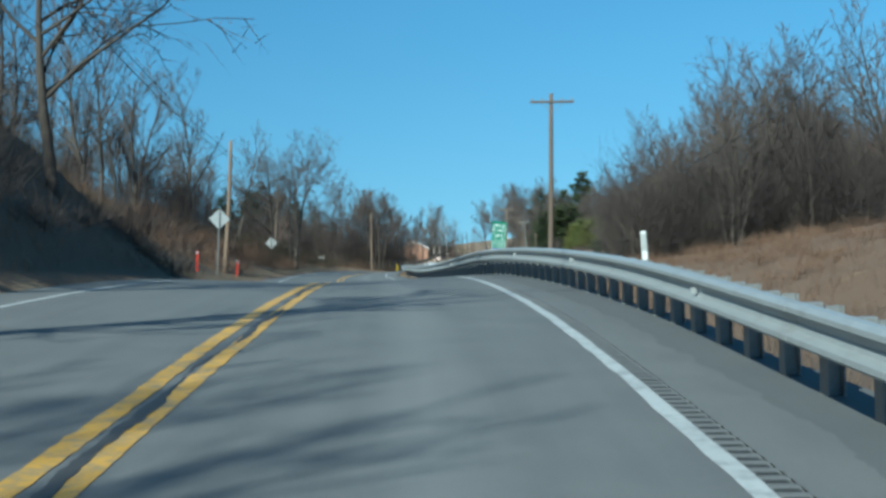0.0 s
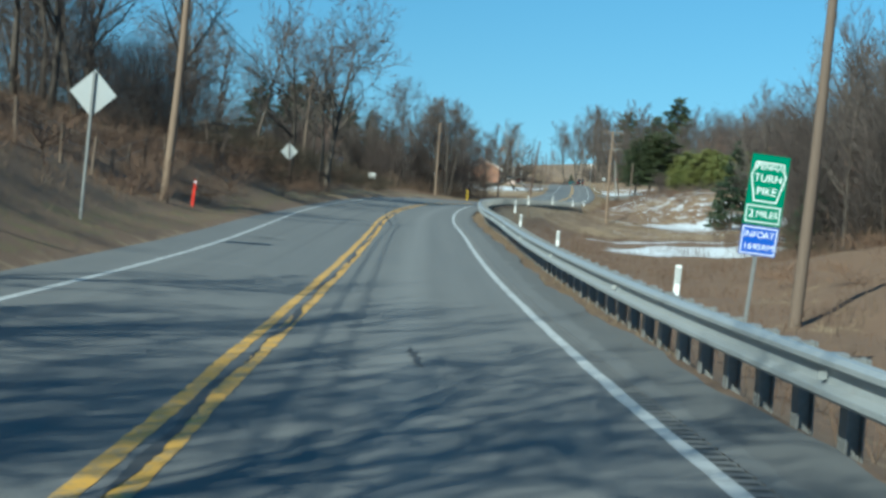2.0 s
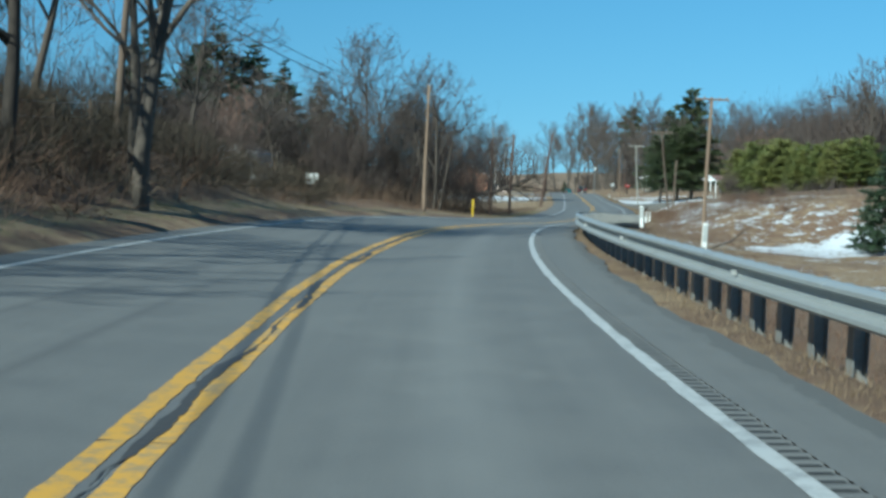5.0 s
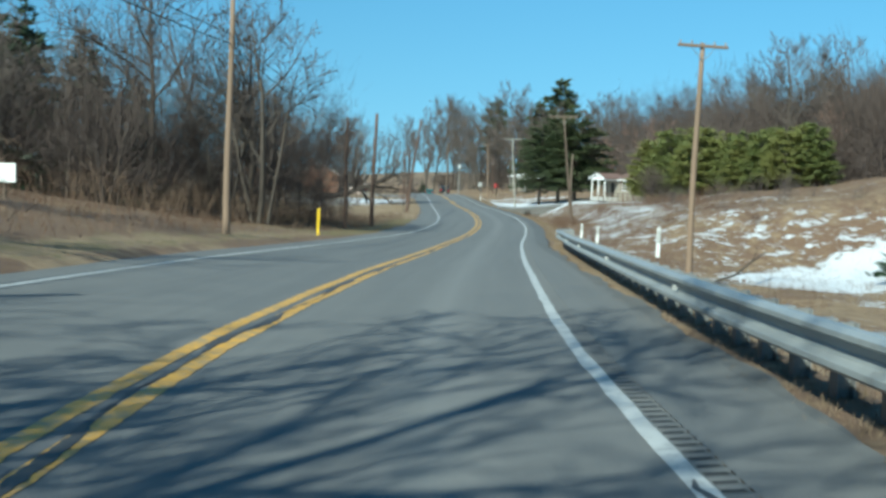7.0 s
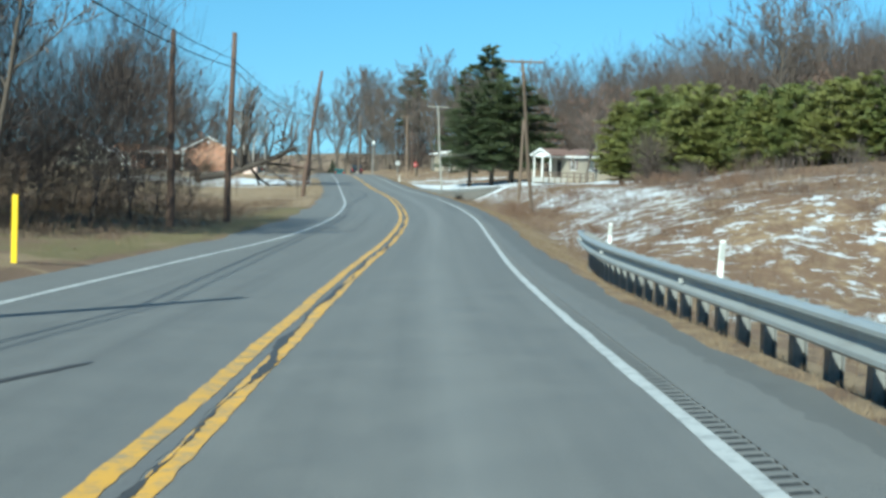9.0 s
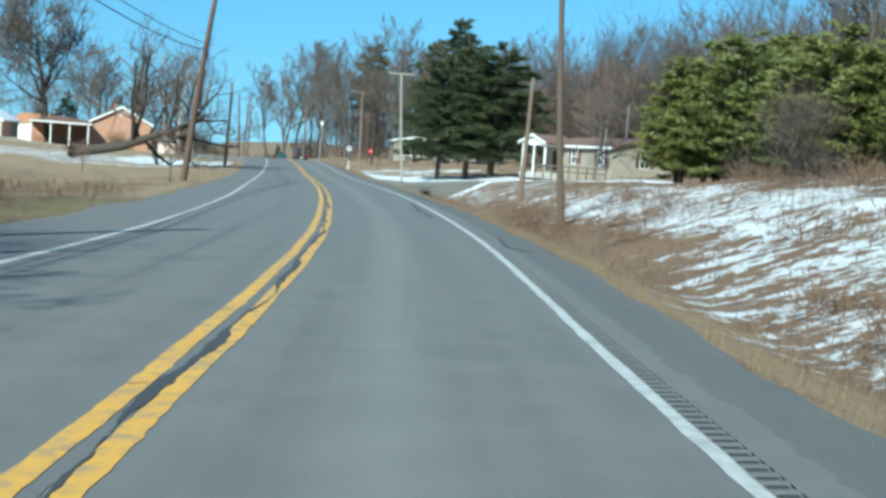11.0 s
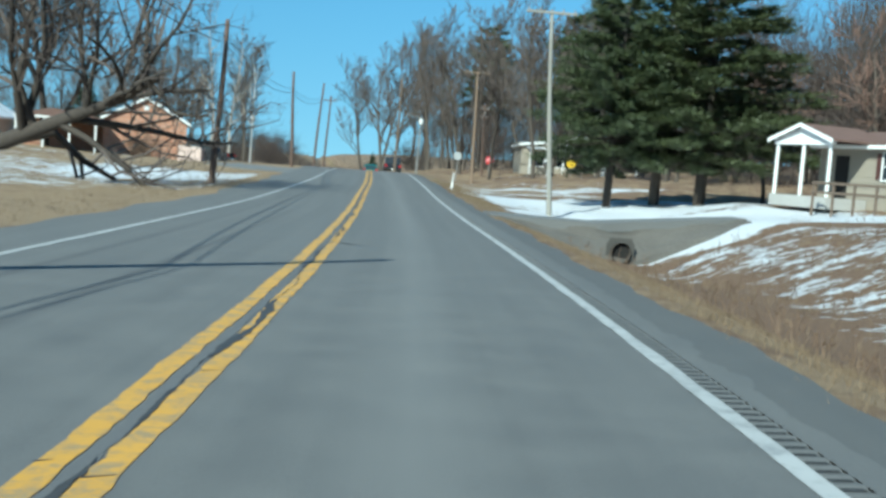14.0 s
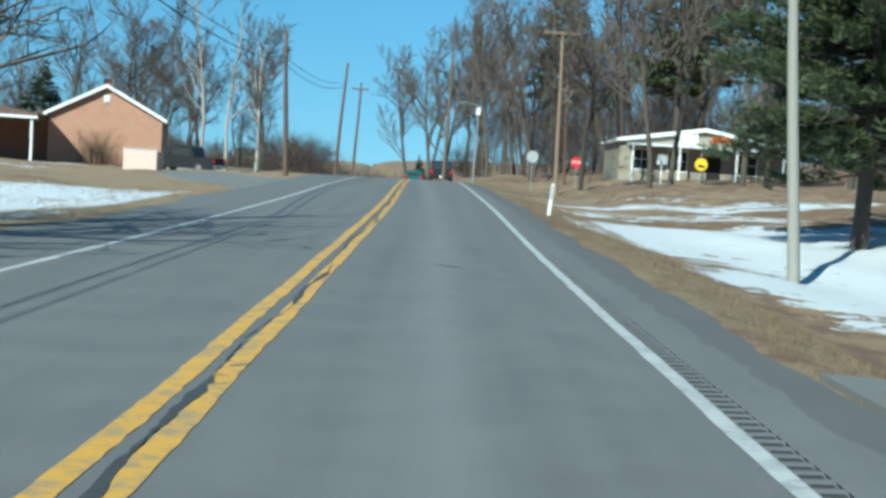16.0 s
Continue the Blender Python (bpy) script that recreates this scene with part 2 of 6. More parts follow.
SIGN_RED = plain("red_sign_sheeting", (0.5, 0.02, 0.025), 0.4, vary=0.06, bump=0)
REFLECT = plain("white_reflective_sheeting", (0.85, 0.87, 0.87), 0.3, vary=0.05, bump=0)
BRICK = brick_material()
SHINGLE = plain("brown_roof_shingles", (0.14, 0.085, 0.07), 0.92, vary=0.35, scale=10, bump=0.4)
SHINGLE_GREY = plain("grey_roof_shingles", (0.17, 0.16, 0.16), 0.92, vary=0.3, scale=10, bump=0.4)
SNOW = plain("old_snow", (0.64, 0.66, 0.69), 0.6, vary=0.07, scale=2, bump=0.4)
GLASS = plain("dark_window_glass", (0.03, 0.035, 0.04), 0.08, vary=0.1, bump=0)
CONCRETE = plain("weathered_concrete", (0.36, 0.35, 0.33), 0.9, vary=0.25, bump=0.3)
DARK = plain("dark_cavity", (0.015, 0.014, 0.013), 0.95, bump=0)
RUBBER = plain("tyre_rubber", (0.02, 0.02, 0.021), 0.8, bump=0)
CHROME = plain("bright_trim", (0.6, 0.6, 0.6), 0.2, 0.9, vary=0.05, bump=0)
CAR_DARK = plain("dark_car_paint", (0.016, 0.017, 0.02), 0.25, vary=0.05, bump=0)
CAR_TEAL = plain("teal_car_paint", (0.01, 0.09, 0.09), 0.25, vary=0.05, bump=0)
LAMP_RED = plain("red_lamp_lens", (0.4, 0.01, 0.01), 0.2, bump=0)
PINK = plain("faded_pink_panel", (0.55, 0.42, 0.37), 0.8, vary=0.12)
ORANGE = plain("orange_sign", (0.7, 0.11, 0.02), 0.5, vary=0.08, bump=0)


# Building blocks for meshes
class Geo:
    def __init__(self):
        self.v, self.f, self.n = [], [], 0

    def add(self, verts, faces):
        verts = np.asarray(verts, float).reshape(-1, 3)
        self.v.append(verts)
        self.f.extend([tuple(i + self.n for i in q) for q in faces])
        self.n += len(verts)
        return self

    def box(self, x0, x1, y0, y1, z0, z1, m=None, bevel=0.0):
        b = bevel
        if b <= 0:
            p = [(x, y, z) for z in (z0, z1) for x, y in ((x0, y0), (x1, y0), (x1, y1), (x0, y1))]
            f = [(3, 2, 1, 0), (4, 5, 6, 7)] + [(i, (i + 1) % 4, 4 + (i + 1) % 4, 4 + i) for i in range(4)]
        else:
            p, f = [], []
            for z, k in ((z0, b), (z0 + b, 0), (z1 - b, 0), (z1, b)):
                p += [(x0 + k + b, y0 + k, z), (x1 - k - b, y0 + k, z), (x1 - k, y0 + k + b, z), (x1 - k, y1 - k - b, z), (x1 - k - b, y1 - k, z), (x0 + k + b, y1 - k, z), (x0 + k, y1 - k - b, z), (x0 + k, y0 + k + b, z)]
            f = [tuple(range(7, -1, -1)), tuple(range(24, 32))]
            f += [(8 * r + i, 8 * r + (i + 1) % 8, 8 * r + 8 + (i + 1) % 8, 8 * r + 8 + i) for r in range(3) for i in range(8)]
        if m is not None:
            p = [m @ Vector(q) for q in p]
        return self.add(p, f)

    def tube(self, pts, radii, sides=6, cap=True):
        pts = np.asarray(pts, float)
        n = len(pts)
        radii = np.broadcast_to(np.asarray(radii, float), (n,))
        d = np.gradient(pts, axis=0)
        d /= np.linalg.norm(d, axis=1)[:, None] + 1e-9
        ref = np.where(np.abs(d[:, 2:3]) > 0.9, np.array([[1.0, 0, 0]]), np.array([[0, 0, 1.0]]))
        u = np.cross(d, ref)
        u /= np.linalg.norm(u, axis=1)[:, None] + 1e-9
        w = np.cross(u, d)
        a = np.arange(sides) * 2 * math.pi / sides
        ring = pts[:, None] + radii[:, None, None] * (np.cos(a)[None, :, None] * u[:, None] + np.sin(a)[None, :, None] * w[:, None])
        f = [(i * sides + j, i * sides + (j + 1) % sides, (i + 1) * sides + (j + 1) % sides, (i + 1) * sides + j) for i in range(n - 1) for j in range(sides)]
        if cap:
            f += [tuple(range(sides - 1, -1, -1)), tuple((n - 1) * sides + j for j in range(sides))]
        return self.add(ring.reshape(-1, 3), f)

    def sweep(self, profile, m_list):
        """A closed profile of (x, z) carried through matrices."""
        k = len(profile)
        p = [m @ Vector((x, 0, z)) for m in m_list for x, z in profile]
        f = [(i * k + j, i * k + (j + 1) % k, (i + 1) * k + (j + 1) % k, (i + 1) * k + j) for i in range(len(m_list) - 1) for j in range(k)]
        f += [tuple(range(k - 1, -1, -1)), tuple((len(m_list) - 1) * k + j for j in range(k))]
        return self.add(p, f)

    def prism(self, outline, y0, y1, m=None):
        """An outline of (x, z) drawn out along y."""
        k = len(outline)
        p = [(x, y0, z) for x, z in outline] + [(x, y1, z) for x, z in outline]
        if m is not None:
            p = [m @ Vector(q) for q in p]
        return self.add(p, [tuple(range(k)), tuple(range(2 * k - 1, k - 1, -1))] + [(j, k + j, k + (j + 1) % k, (j + 1) % k) for j in range(k)])

    def mesh(self, name):
        me = bpy.data.meshes.new(name)
        me.from_pydata(np.concatenate(self.v).tolist() if self.v else [], [], self.f)
        me.update()
        return me


def part(name, geo, mat, parent=None, label="", smooth=False):
    """One mesh object, under a thing or a part if given."""
    me = geo if isinstance(geo, bpy.types.Mesh) else geo.mesh(name)
    if not me.materials:
        me.materials.append(mat)
    if smooth:
        me.polygons.foreach_set("use_smooth", [True] * len(me.polygons))
    ob = new(name, me)
    if parent is not None:
        ob.parent = parent
    return tagged(ob, label=label)


def thing(name, label, category, m=None, group="", kind=""):
    ob = new(name)
    ob.empty_display_size = 0.3
    if m is not None:
        ob.matrix_world = m
    return tagged(ob, label, category, group, kind)


def smoothstep(x):
    x = np.clip(x, 0, 1)
    return x * x * (3 - 2 * x)


def curve_through(ys, vs):
    """A smooth function through knots (cubic, with slopes from the neighbours)."""
    ys, vs = np.asarray(ys, float), np.asarray(vs, float)
    sl = np.gradient(vs, ys)

    def f(y):
        y = np.asarray(y, float)
        i = np.clip(np.searchsorted(ys, y) - 1, 0, len(ys) - 2)
        h = ys[i + 1] - ys[i]
        t = np.clip((y - ys[i]) / h, 0, 1)
        return (2 * t**3 - 3 * t**2 + 1) * vs[i] + (t**3 - 2 * t**2 + t) * h * sl[i] + (3 * t**2 - 2 * t**3) * vs[i + 1] + (t**3 - t**2) * h * sl[i + 1]

    return f


def rumple(x, y, scale, seed):
    """Cheap smooth noise on arrays, about -1 to 1."""
    r = np.random.RandomState(seed)
    out = 0
    for k in range(6):
        a, p, s = r.rand() * 6.283, r.rand() * 6.283, scale * (0.6 + 1.5 * r.rand())
        out = out + np.sin((x * math.cos(a) + y * math.sin(a)) * s + p)
    return out / 3.0


# The road: where its guide line runs (x), its height (z) and its cross fall, by the distance y
KY = [-60, -30, 0, 15, 30, 45, 60, 75, 90, 105, 120, 135, 150, 165, 180, 195, 210, 225, 240, 255, 270, 285, 305, 323, 345, 370, 420, 520]
road_x = curve_through(KY, [2.2, 1.0, 0.0, -0.47, -1.5, -2.9, -4.05, -5.08, -6.1, -6.25, -5.33, -3.4, -1.14, 1.2, 3.82, 6.28, 8.11, 9.51, 10.75, 11.78, 12.6, 13.4, 14.2, 14.9, 15.6, 16.2, 17, 19])
road_z = curve_through(KY, [-2.2, -1.0, 0.0, 0.57, 0.53, -0.08, -0.51, -0.76, -1.01, -1.13, -1.31, -1.69, -2.21, -2.7, -3.01, -3.08, -3.12, -3.16, -3.24, -3.29, -3.2, -3.01, -2.76, -2.7, -3.0, -3.9, -7.0, -12])
fall_r = curve_through([-60, 0, 20, 40, 60, 100, 140, 160, 180, 210, 260, 520], [0.027, 0.027, 0.011, -0.033, -0.036, -0.027, -0.05, -0.026, -0.011, -0.026, -0.015, -0.01])
fall_l = curve_through([-60, 0, 40, 100, 140, 160, 180, 210, 520], [0.06, 0.061, 0.055, 0.068, 0.059, 0.037, 0.01, 0.002, 0.0])
yellow_la = curve_through([-60, 0, 15, 30, 60, 90, 105, 120, 135, 150, 165, 180, 210, 225, 255, 290, 320, 520], [-1.85, -1.86, -1.8, -1.62, -1.53, -1.75, -1.95, -2.06, -1.93, -1.72, -1.58, -1.43, -1.44, -1.37, -1.47, -1.27, -1.0, -1.0])
white_la = curve_through([-60, 0, 15, 30, 42, 58, 75, 90, 105, 120, 135, 150, 165, 180, 210, 225, 255, 290, 320, 520], [1.66, 1.66, 1.74, 2.0, 2.02, 1.86, 1.76, 1.68, 1.49, 1.38, 1.48, 1.6, 1.8, 1.92, 1.98, 2.0, 1.78, 1.9, 2.2, 2.2])
left_la = curve_through([-60, 15, 30, 60, 90, 120, 150, 165, 180, 250, 290, 320, 520], [-5.2, -5.2, -5.15, -4.95, -5.55, -5.55, -5.3, -5.2, -4.78, -4.92, -4.3, -3.9, -3.9])
EDGE_L, EDGE_R = -6.5, 3.15


def road_top(la, y):
    la = np.asarray(la, float)
    return road_z(y) - fall_r(y) * np.clip(la, -1.7, 3.2) + fall_l(y) * np.clip(-1.7 - la, 0, 4.8)


LA_L = [-6.5, -8, -10, -13, -18, -26, -40, -70, -120, -260]
TERRAIN_L = {
    -60: (0.1, 1.2, 3.4, 5.4, 6.8, 7.6, 9, 12, 16, 22),
    10: (0.12, 1.7, 4.2, 6.0, 7.0, 7.8, 9.5, 12, 16, 22),
    30: (0.12, 1.7, 4.2, 6.0, 7.0, 7.8, 9.5, 12, 16, 22),
    43: (0.1, 1.0, 3.1, 5.0, 6.2, 7.3, 9, 12, 16, 22),
    60: (0.1, 0.6, 1.9, 3.7, 5.4, 7, 9, 12, 16, 22),
    75: (0.05, 0.15, 0.7, 2.2, 4.1, 6.0, 9, 12, 16, 22),
    90: (0.1, 0.6, 1.5, 2.8, 4.3, 6, 8.5, 11, 15, 20),
    105: (0.1, 0.4, 1.0, 2.1, 3.4, 5, 7.5, 10, 14, 18),
    116: (0.1, 0.5, 1.5, 2.8, 3.8, 5, 7, 9, 12, 16),
    130: (0.1, 0.3, 0.8, 1.4, 2.1, 3, 5, 7, 10, 14),
    150: (0.08, 0.3, 0.6, 1.0, 1.7, 2.5, 4, 6, 9, 12),
    180: (0.0, 0.05, 0.15, 0.35, 0.8, 1.5, 2.5, 4, 6, 8),
    215: (-0.02, -0.12, -0.2, -0.2, -0.1, 0, 0.3, 1, 2, 3),
    250: (-0.02, -0.12, -0.2, -0.25, -0.3, -0.2, 0, 0.5, 1, 2),
    300: (-0.02, -0.1, -0.3, -0.4, -0.5, -0.4, -0.2, 0.2, 0.5, 1),
    345: (-0.02, 0.0, -0.1, -0.3, -0.35, -0.35, 0, 0.3, 0.5, 1),
    420: (0.0, 1.0, 1.8, 2.3, 2.6, 2.8, 3, 3, 3, 3),
    520: (0.0, 1.5, 2.5, 4, 5, 5.5, 6, 6, 6, 6),
}
LA_R = [3.15, 4.2, 5.5, 8, 12, 18, 26, 38, 60, 100, 260]
TERRAIN_R = {
    -60: (-0.03, -0.5, -1.0, -1.6, -1.2, 0.2, 1.8, 4, 8, 13, 24),
    20: (-0.03, -0.5, -1.0, -1.5, -0.9, 0.9, 2.6, 5, 9, 14, 24),
    50: (-0.03, -0.6, -1.2, -1.7, -1.1, 0.6, 2.2, 4.4, 8, 13, 22),
    75: (-0.03, -0.6, -1.3, -1.8, -1.3, 0.2, 1.3, 3.2, 7, 12, 22),
    100: (-0.03, -0.7, -1.4, -2.2, -2.4, -1.9, -1.0, 0.5, 4, 10, 22),
    130: (-0.03, -0.7, -1.5, -2.4, -2.7, -2.4, -1.8, -0.3, 3, 9, 22),
    150: (-0.03, -0.5, -1.0, -1.6, -2.0, -2.2, -1.8, -0.3, 3.4, 9, 22),
    170: (-0.03, -0.4, -0.9, -1.2, -1.5, -1.9, -1.2, 0.8, 4.5, 10, 22),
    185: (-0.03, -0.35, -0.6, 0.1, 1.4, 2.3, 3.4, 5, 7.5, 11, 22),
    197: (-0.03, -0.3, -0.65, 0.2, 1.6, 2.6, 3.5, 5, 7.5, 11, 21),
    215: (-0.03, -0.3, -0.75, -0.3, 1.2, 2.1, 2.8, 4.0, 6.5, 10, 20),
    240: (-0.03, -0.3, -0.8, -0.75, 0.5, 1.1, 1.4, 2.4, 5, 9, 18),
    255: (-0.03, -0.35, -1.0, -1.3, 0.3, 1.0, 1.4, 2.2, 5, 9, 18),
    275: (-0.03, -0.2, -0.5, -0.65, -0.45, 0.7, 1.3, 2.2, 4.5, 9, 18),
    286: (-0.03, -0.2, -0.45, -0.6, -0.5, -0.1, 0.5, 1.5, 4, 8, 18),
    320: (-0.03, -0.15, -0.35, -0.4, 0.2, 0.8, 1.2, 1.8, 4, 8, 18),
    370: (-0.03, 0.4, 0.9, 1.3, 1.7, 2.2, 2.7, 3.5, 5, 9, 18),
    430: (0.0, 1.5, 2.8, 4.0, 4.6, 5, 5.6, 6.5, 8, 11, 20),
    520: (0.0, 3.0, 5, 7, 8, 9, 10, 11, 13, 16, 24),
}


def side_table(table, stations):
    ys = np.array(sorted(table), float)
    rows = np.array([table[y] for y in sorted(table)])
    st = np.abs(np.array(stations, float))

    def f(la, y):
        la, y = np.broadcast_arrays(np.abs(np.asarray(la, float)), np.asarray(y, float))
        shape = la.shape
        la, y = la.ravel(), np.clip(y.ravel(), ys[0], ys[-1])
        i = np.clip(np.searchsorted(ys, y) - 1, 0, len(ys) - 2)
        t = smoothstep((y - ys[i]) / (ys[i + 1] - ys[i]))
        c = np.clip(np.searchsorted(st, la) - 1, 0, len(st) - 2)
        u = np.clip((la - st[c]) / (st[c + 1] - st[c]), 0, 1)
        a = rows[i, c] * (1 - u) + rows[i, c + 1] * u
        b = rows[i + 1, c] * (1 - u) + rows[i + 1, c + 1] * u
        return (a * (1 - t) + b * t).reshape(shape)

    return f


rise_l, rise_r = side_table(TERRAIN_L, LA_L), side_table(TERRAIN_R, LA_R)


def ground_z(x, y):
    """Height of the ground sheet, which runs a little under the road."""
    x, y = np.broadcast_arrays(np.asarray(x, float), np.asarray(y, float))
    yc = np.clip(y, -60, 520)
    la = x - road_x(yc)
    base = road_top(np.clip(la, EDGE_L, EDGE_R), yc)
    out_l, out_r = np.clip(EDGE_L - la, 0, None), np.clip(la - EDGE_R, 0, None)
    off = np.where(la < EDGE_L, rise_l(la, yc), np.where(la > EDGE_R, rise_r(la, yc), -0.06))
    d = out_l + out_r
    amp = np.clip(d / 6, 0, 1)
    bumps = amp * (0.10 * rumple(x, y, 0.9, 3) + 0.22 * rumple(x, y, 0.25, 4) * np.clip(d / 15, 0, 1) + 1.6 * rumple(x, y, 0.03, 5) * np.clip((d - 40) / 80, 0, 1))
    far = np.clip(np.abs(y - yc) / 400, 0, 1)
    return base + off + bumps + far * 6 * rumple(x, y, 0.004, 6)


def gz(x, y):
    return float(ground_z(x, y))


def at_la(la, y):
    return float(road_x(y)) + la


# Snow lies in these spots: x, y, half sizes, amount
DRIFTS = [
    (11, 112, 6, 5, 0.8), (13, 125, 8, 4, 0.85), (20, 134, 9, 4, 0.7), (9, 100, 3, 12, 0.35), (11, 100, 4, 8, 0.35), (30, 83, 8, 1.8, 0.6), (26, 70, 7, 1.3, 0.55), (30, 62, 14, 3, 0.4), (20, 52, 4, 4, 0.25),
    (20.5, 168.5, 6.5, 4.2, 1.0), (26, 172, 5, 3.5, 0.9), (20, 156, 7, 5, 0.5), (24.5, 206, 5, 5, 0.5), (22, 192, 6, 3, 0.5), (21.5, 240, 3.5, 9, 0.5), (23.5, 248, 4, 6, 0.5), (22.0, 252, 4, 3.5, 0.5), (19.5, 236, 2.5, 8, 0.42), (25, 226, 4, 6, 0.5), (12, 142, 5, 9, 0.42), (31, 168, 10, 5, 0.6), (15, 170, 5, 9, 0.42), (24, 190, 8, 7, 0.42), (15, 166, 9, 4, 0.5), (25, 177, 11, 5, 0.47), (18, 181, 9, 6, 0.46), (13, 187, 4, 8, 0.5), (15.5, 193, 4, 7, 0.52), (11.5, 179, 3, 6, 0.45), (30, 195, 7, 5, 0.4), (17.5, 200, 3.6, 11, 0.56), (19.5, 214, 4.0, 9, 0.56), (24, 208, 5, 9, 0.46), (21, 230, 4.0, 10, 0.46), (17.5, 245, 3.2, 8, 0.3), (30, 205, 8, 9, 0.3), (20.0, 222, 3.0, 6, 0.45),
    (25, 257.8, 5.5, 2.2, 0.85), (31, 249, 8, 2.6, 0.5), (25, 282, 8, 9, 0.66), (31.0, 270, 3, 6, 0.65), (31.8, 262, 3, 6, 0.75), (33.8, 254, 3.5, 6, 0.8), (29, 264, 3, 8, 0.6), (24, 256.2, 4, 1.2, 0.6), (30, 288, 9, 5, 0.6), (22, 270, 4, 5, 0.5), (24, 296, 8, 2.6, 0.55), (27, 303, 10, 2.2, 0.6), (25.5, 309, 8, 4, 0.42), (20, 302, 2.5, 6, 0.4), (30, 325, 9, 4, 0.45),
    (-4, 268, 8, 14, 0.5), (0.5, 284, 6.5, 10, 0.66), (-12, 282, 10, 14, 0.52), (0, 226, 4, 2, 0.42), (-10, 300, 9, 8, 0.45), (-20, 275, 12, 7, 0.45), (-6, 246, 5, 3, 0.4), (3.5, 272, 3.5, 9, 0.5), (-3, 360, 14, 9, 0.6), (-16, 322, 12, 4, 0.5),
    (-14, 185, 5, 6, 0.45), (-18, 200, 8, 8, 0.4), (-24, 125, 5, 4, 0.5), (23, 285, 6.5, 6, 0.78), (22.3, 273.5, 4.5, 3.2, 0.8), (27.5, 271, 5.5, 3.2, 0.9), (23.2, 264.6, 4.5, 2.2, 0.78), (28, 264, 5, 2.4, 0.9), (28, 280, 7, 4, 0.85), (-20, 172, 6, 4, 0.35), (-12, 214, 5, 3, 0.35),
]


def cover_at(x, y):
    """Snow, dead grass and green turf at places of the sheet."""
    yc = np.clip(y, -60, 520)
    la = x - road_x(yc)
    snow = np.zeros_like(x)
    for cx, cy, sx, sy, a in DRIFTS:
        r2 = ((x - cx) / sx) ** 2 + ((y - cy) / sy) ** 2
        snow = np.maximum(snow, a * np.clip(1.45 - r2, 0, 1) ** 0.5 * (r2 < 1.45))
    near = np.clip(np.maximum(la - EDGE_R, EDGE_L - la) / 1.2, 0, 1)
    snow *= near
    straw = 0.5 + 0.0 * x
    straw = np.where((la > 8) & (y > 135) & (y < 210), 0.56, straw)
    straw = np.where((la > 3) & (y < 135), 0.24, straw)
    straw = np.where((la < EDGE_L) & (y > 118) & (y < 180), 0.36, straw)
    straw = np.where((la < EDGE_L) & (y < 118), 0.22, straw)
    straw = np.where((y > 198) & (la < EDGE_L), np.where(y < 225, 0.5, 0.7), straw)
    straw = np.where((y > 172) & (y < 262) & (la > 4.2), np.where((la > 10) & (y < 196), 0.46, 0.26), straw)
    verge = np.clip(1 - np.abs(np.maximum(la - EDGE_R, EDGE_L - la) - 0.9) / 1.6, 0, 1)
    straw = np.maximum(straw, verge * 0.85 * (y > 95))
    green = 0.25 * verge + np.where((la < -8.0) & (y > 205), 0.22, 0) + np.where((la < EDGE_L) & (la > -9.5) & (y > 40) & (y < 165), 0.3, 0) + np.where((la < EDGE_L) & (la > -16) & (y >= 165) & (y < 206), 0.5, 0) + np.where((y > 262) & (la > 3) & (la < 11), 0.32, 0)
    return snow, straw, green


def build_ground():
    ys = np.concatenate([[-1500, -800, -400, -220, -130, -90], np.arange(-60, 400, 1.25), np.arange(400, 540, 5), [580, 660, 800, 1100, 1600, 2500, 4000]])
    las = np.concatenate([[-3000, -1500, -800, -450], -np.geomspace(260, 40, 14), np.arange(-38, -16, 1.4), np.arange(-16, -6.3, 0.55), np.arange(-6, 3.1, 1.1), np.arange(3.2, 14, 0.5), np.arange(14, 42, 1.3), np.geomspace(43, 260, 14), [450, 800, 1500, 3000]])
    Y, L = np.meshgrid(ys, las, indexing="ij")
    Xg = road_x(np.clip(Y, -60, 520)) + L
    Z = ground_z(Xg, Y)
    nr, nc = Y.shape
    me = bpy.data.meshes.new("ground")
    idx = np.arange(nr * nc).reshape(nr, nc)
    quads = np.stack([idx[:-1, :-1], idx[:-1, 1:], idx[1:, 1:], idx[1:, :-1]], -1).reshape(-1, 4)
    me.from_pydata(np.stack([Xg, Y, Z], -1).reshape(-1, 3).tolist(), [], quads.tolist())
    me.polygons.foreach_set("use_smooth", [True] * len(me.polygons))
    s, st, g = cover_at(Xg.ravel(), Y.ravel())
    col = me.color_attributes.new("cover", "FLOAT_COLOR", "POINT")
    col.data.foreach_set("color", np.stack([s, st, g, np.ones_like(s)], -1).astype(np.float32).ravel())
    ob = part("ground", me, GROUND)
    return tagged(ob, "winter ground of dead grass, leaf litter and old snow", "ground", kind="structure")


ground = build_ground()


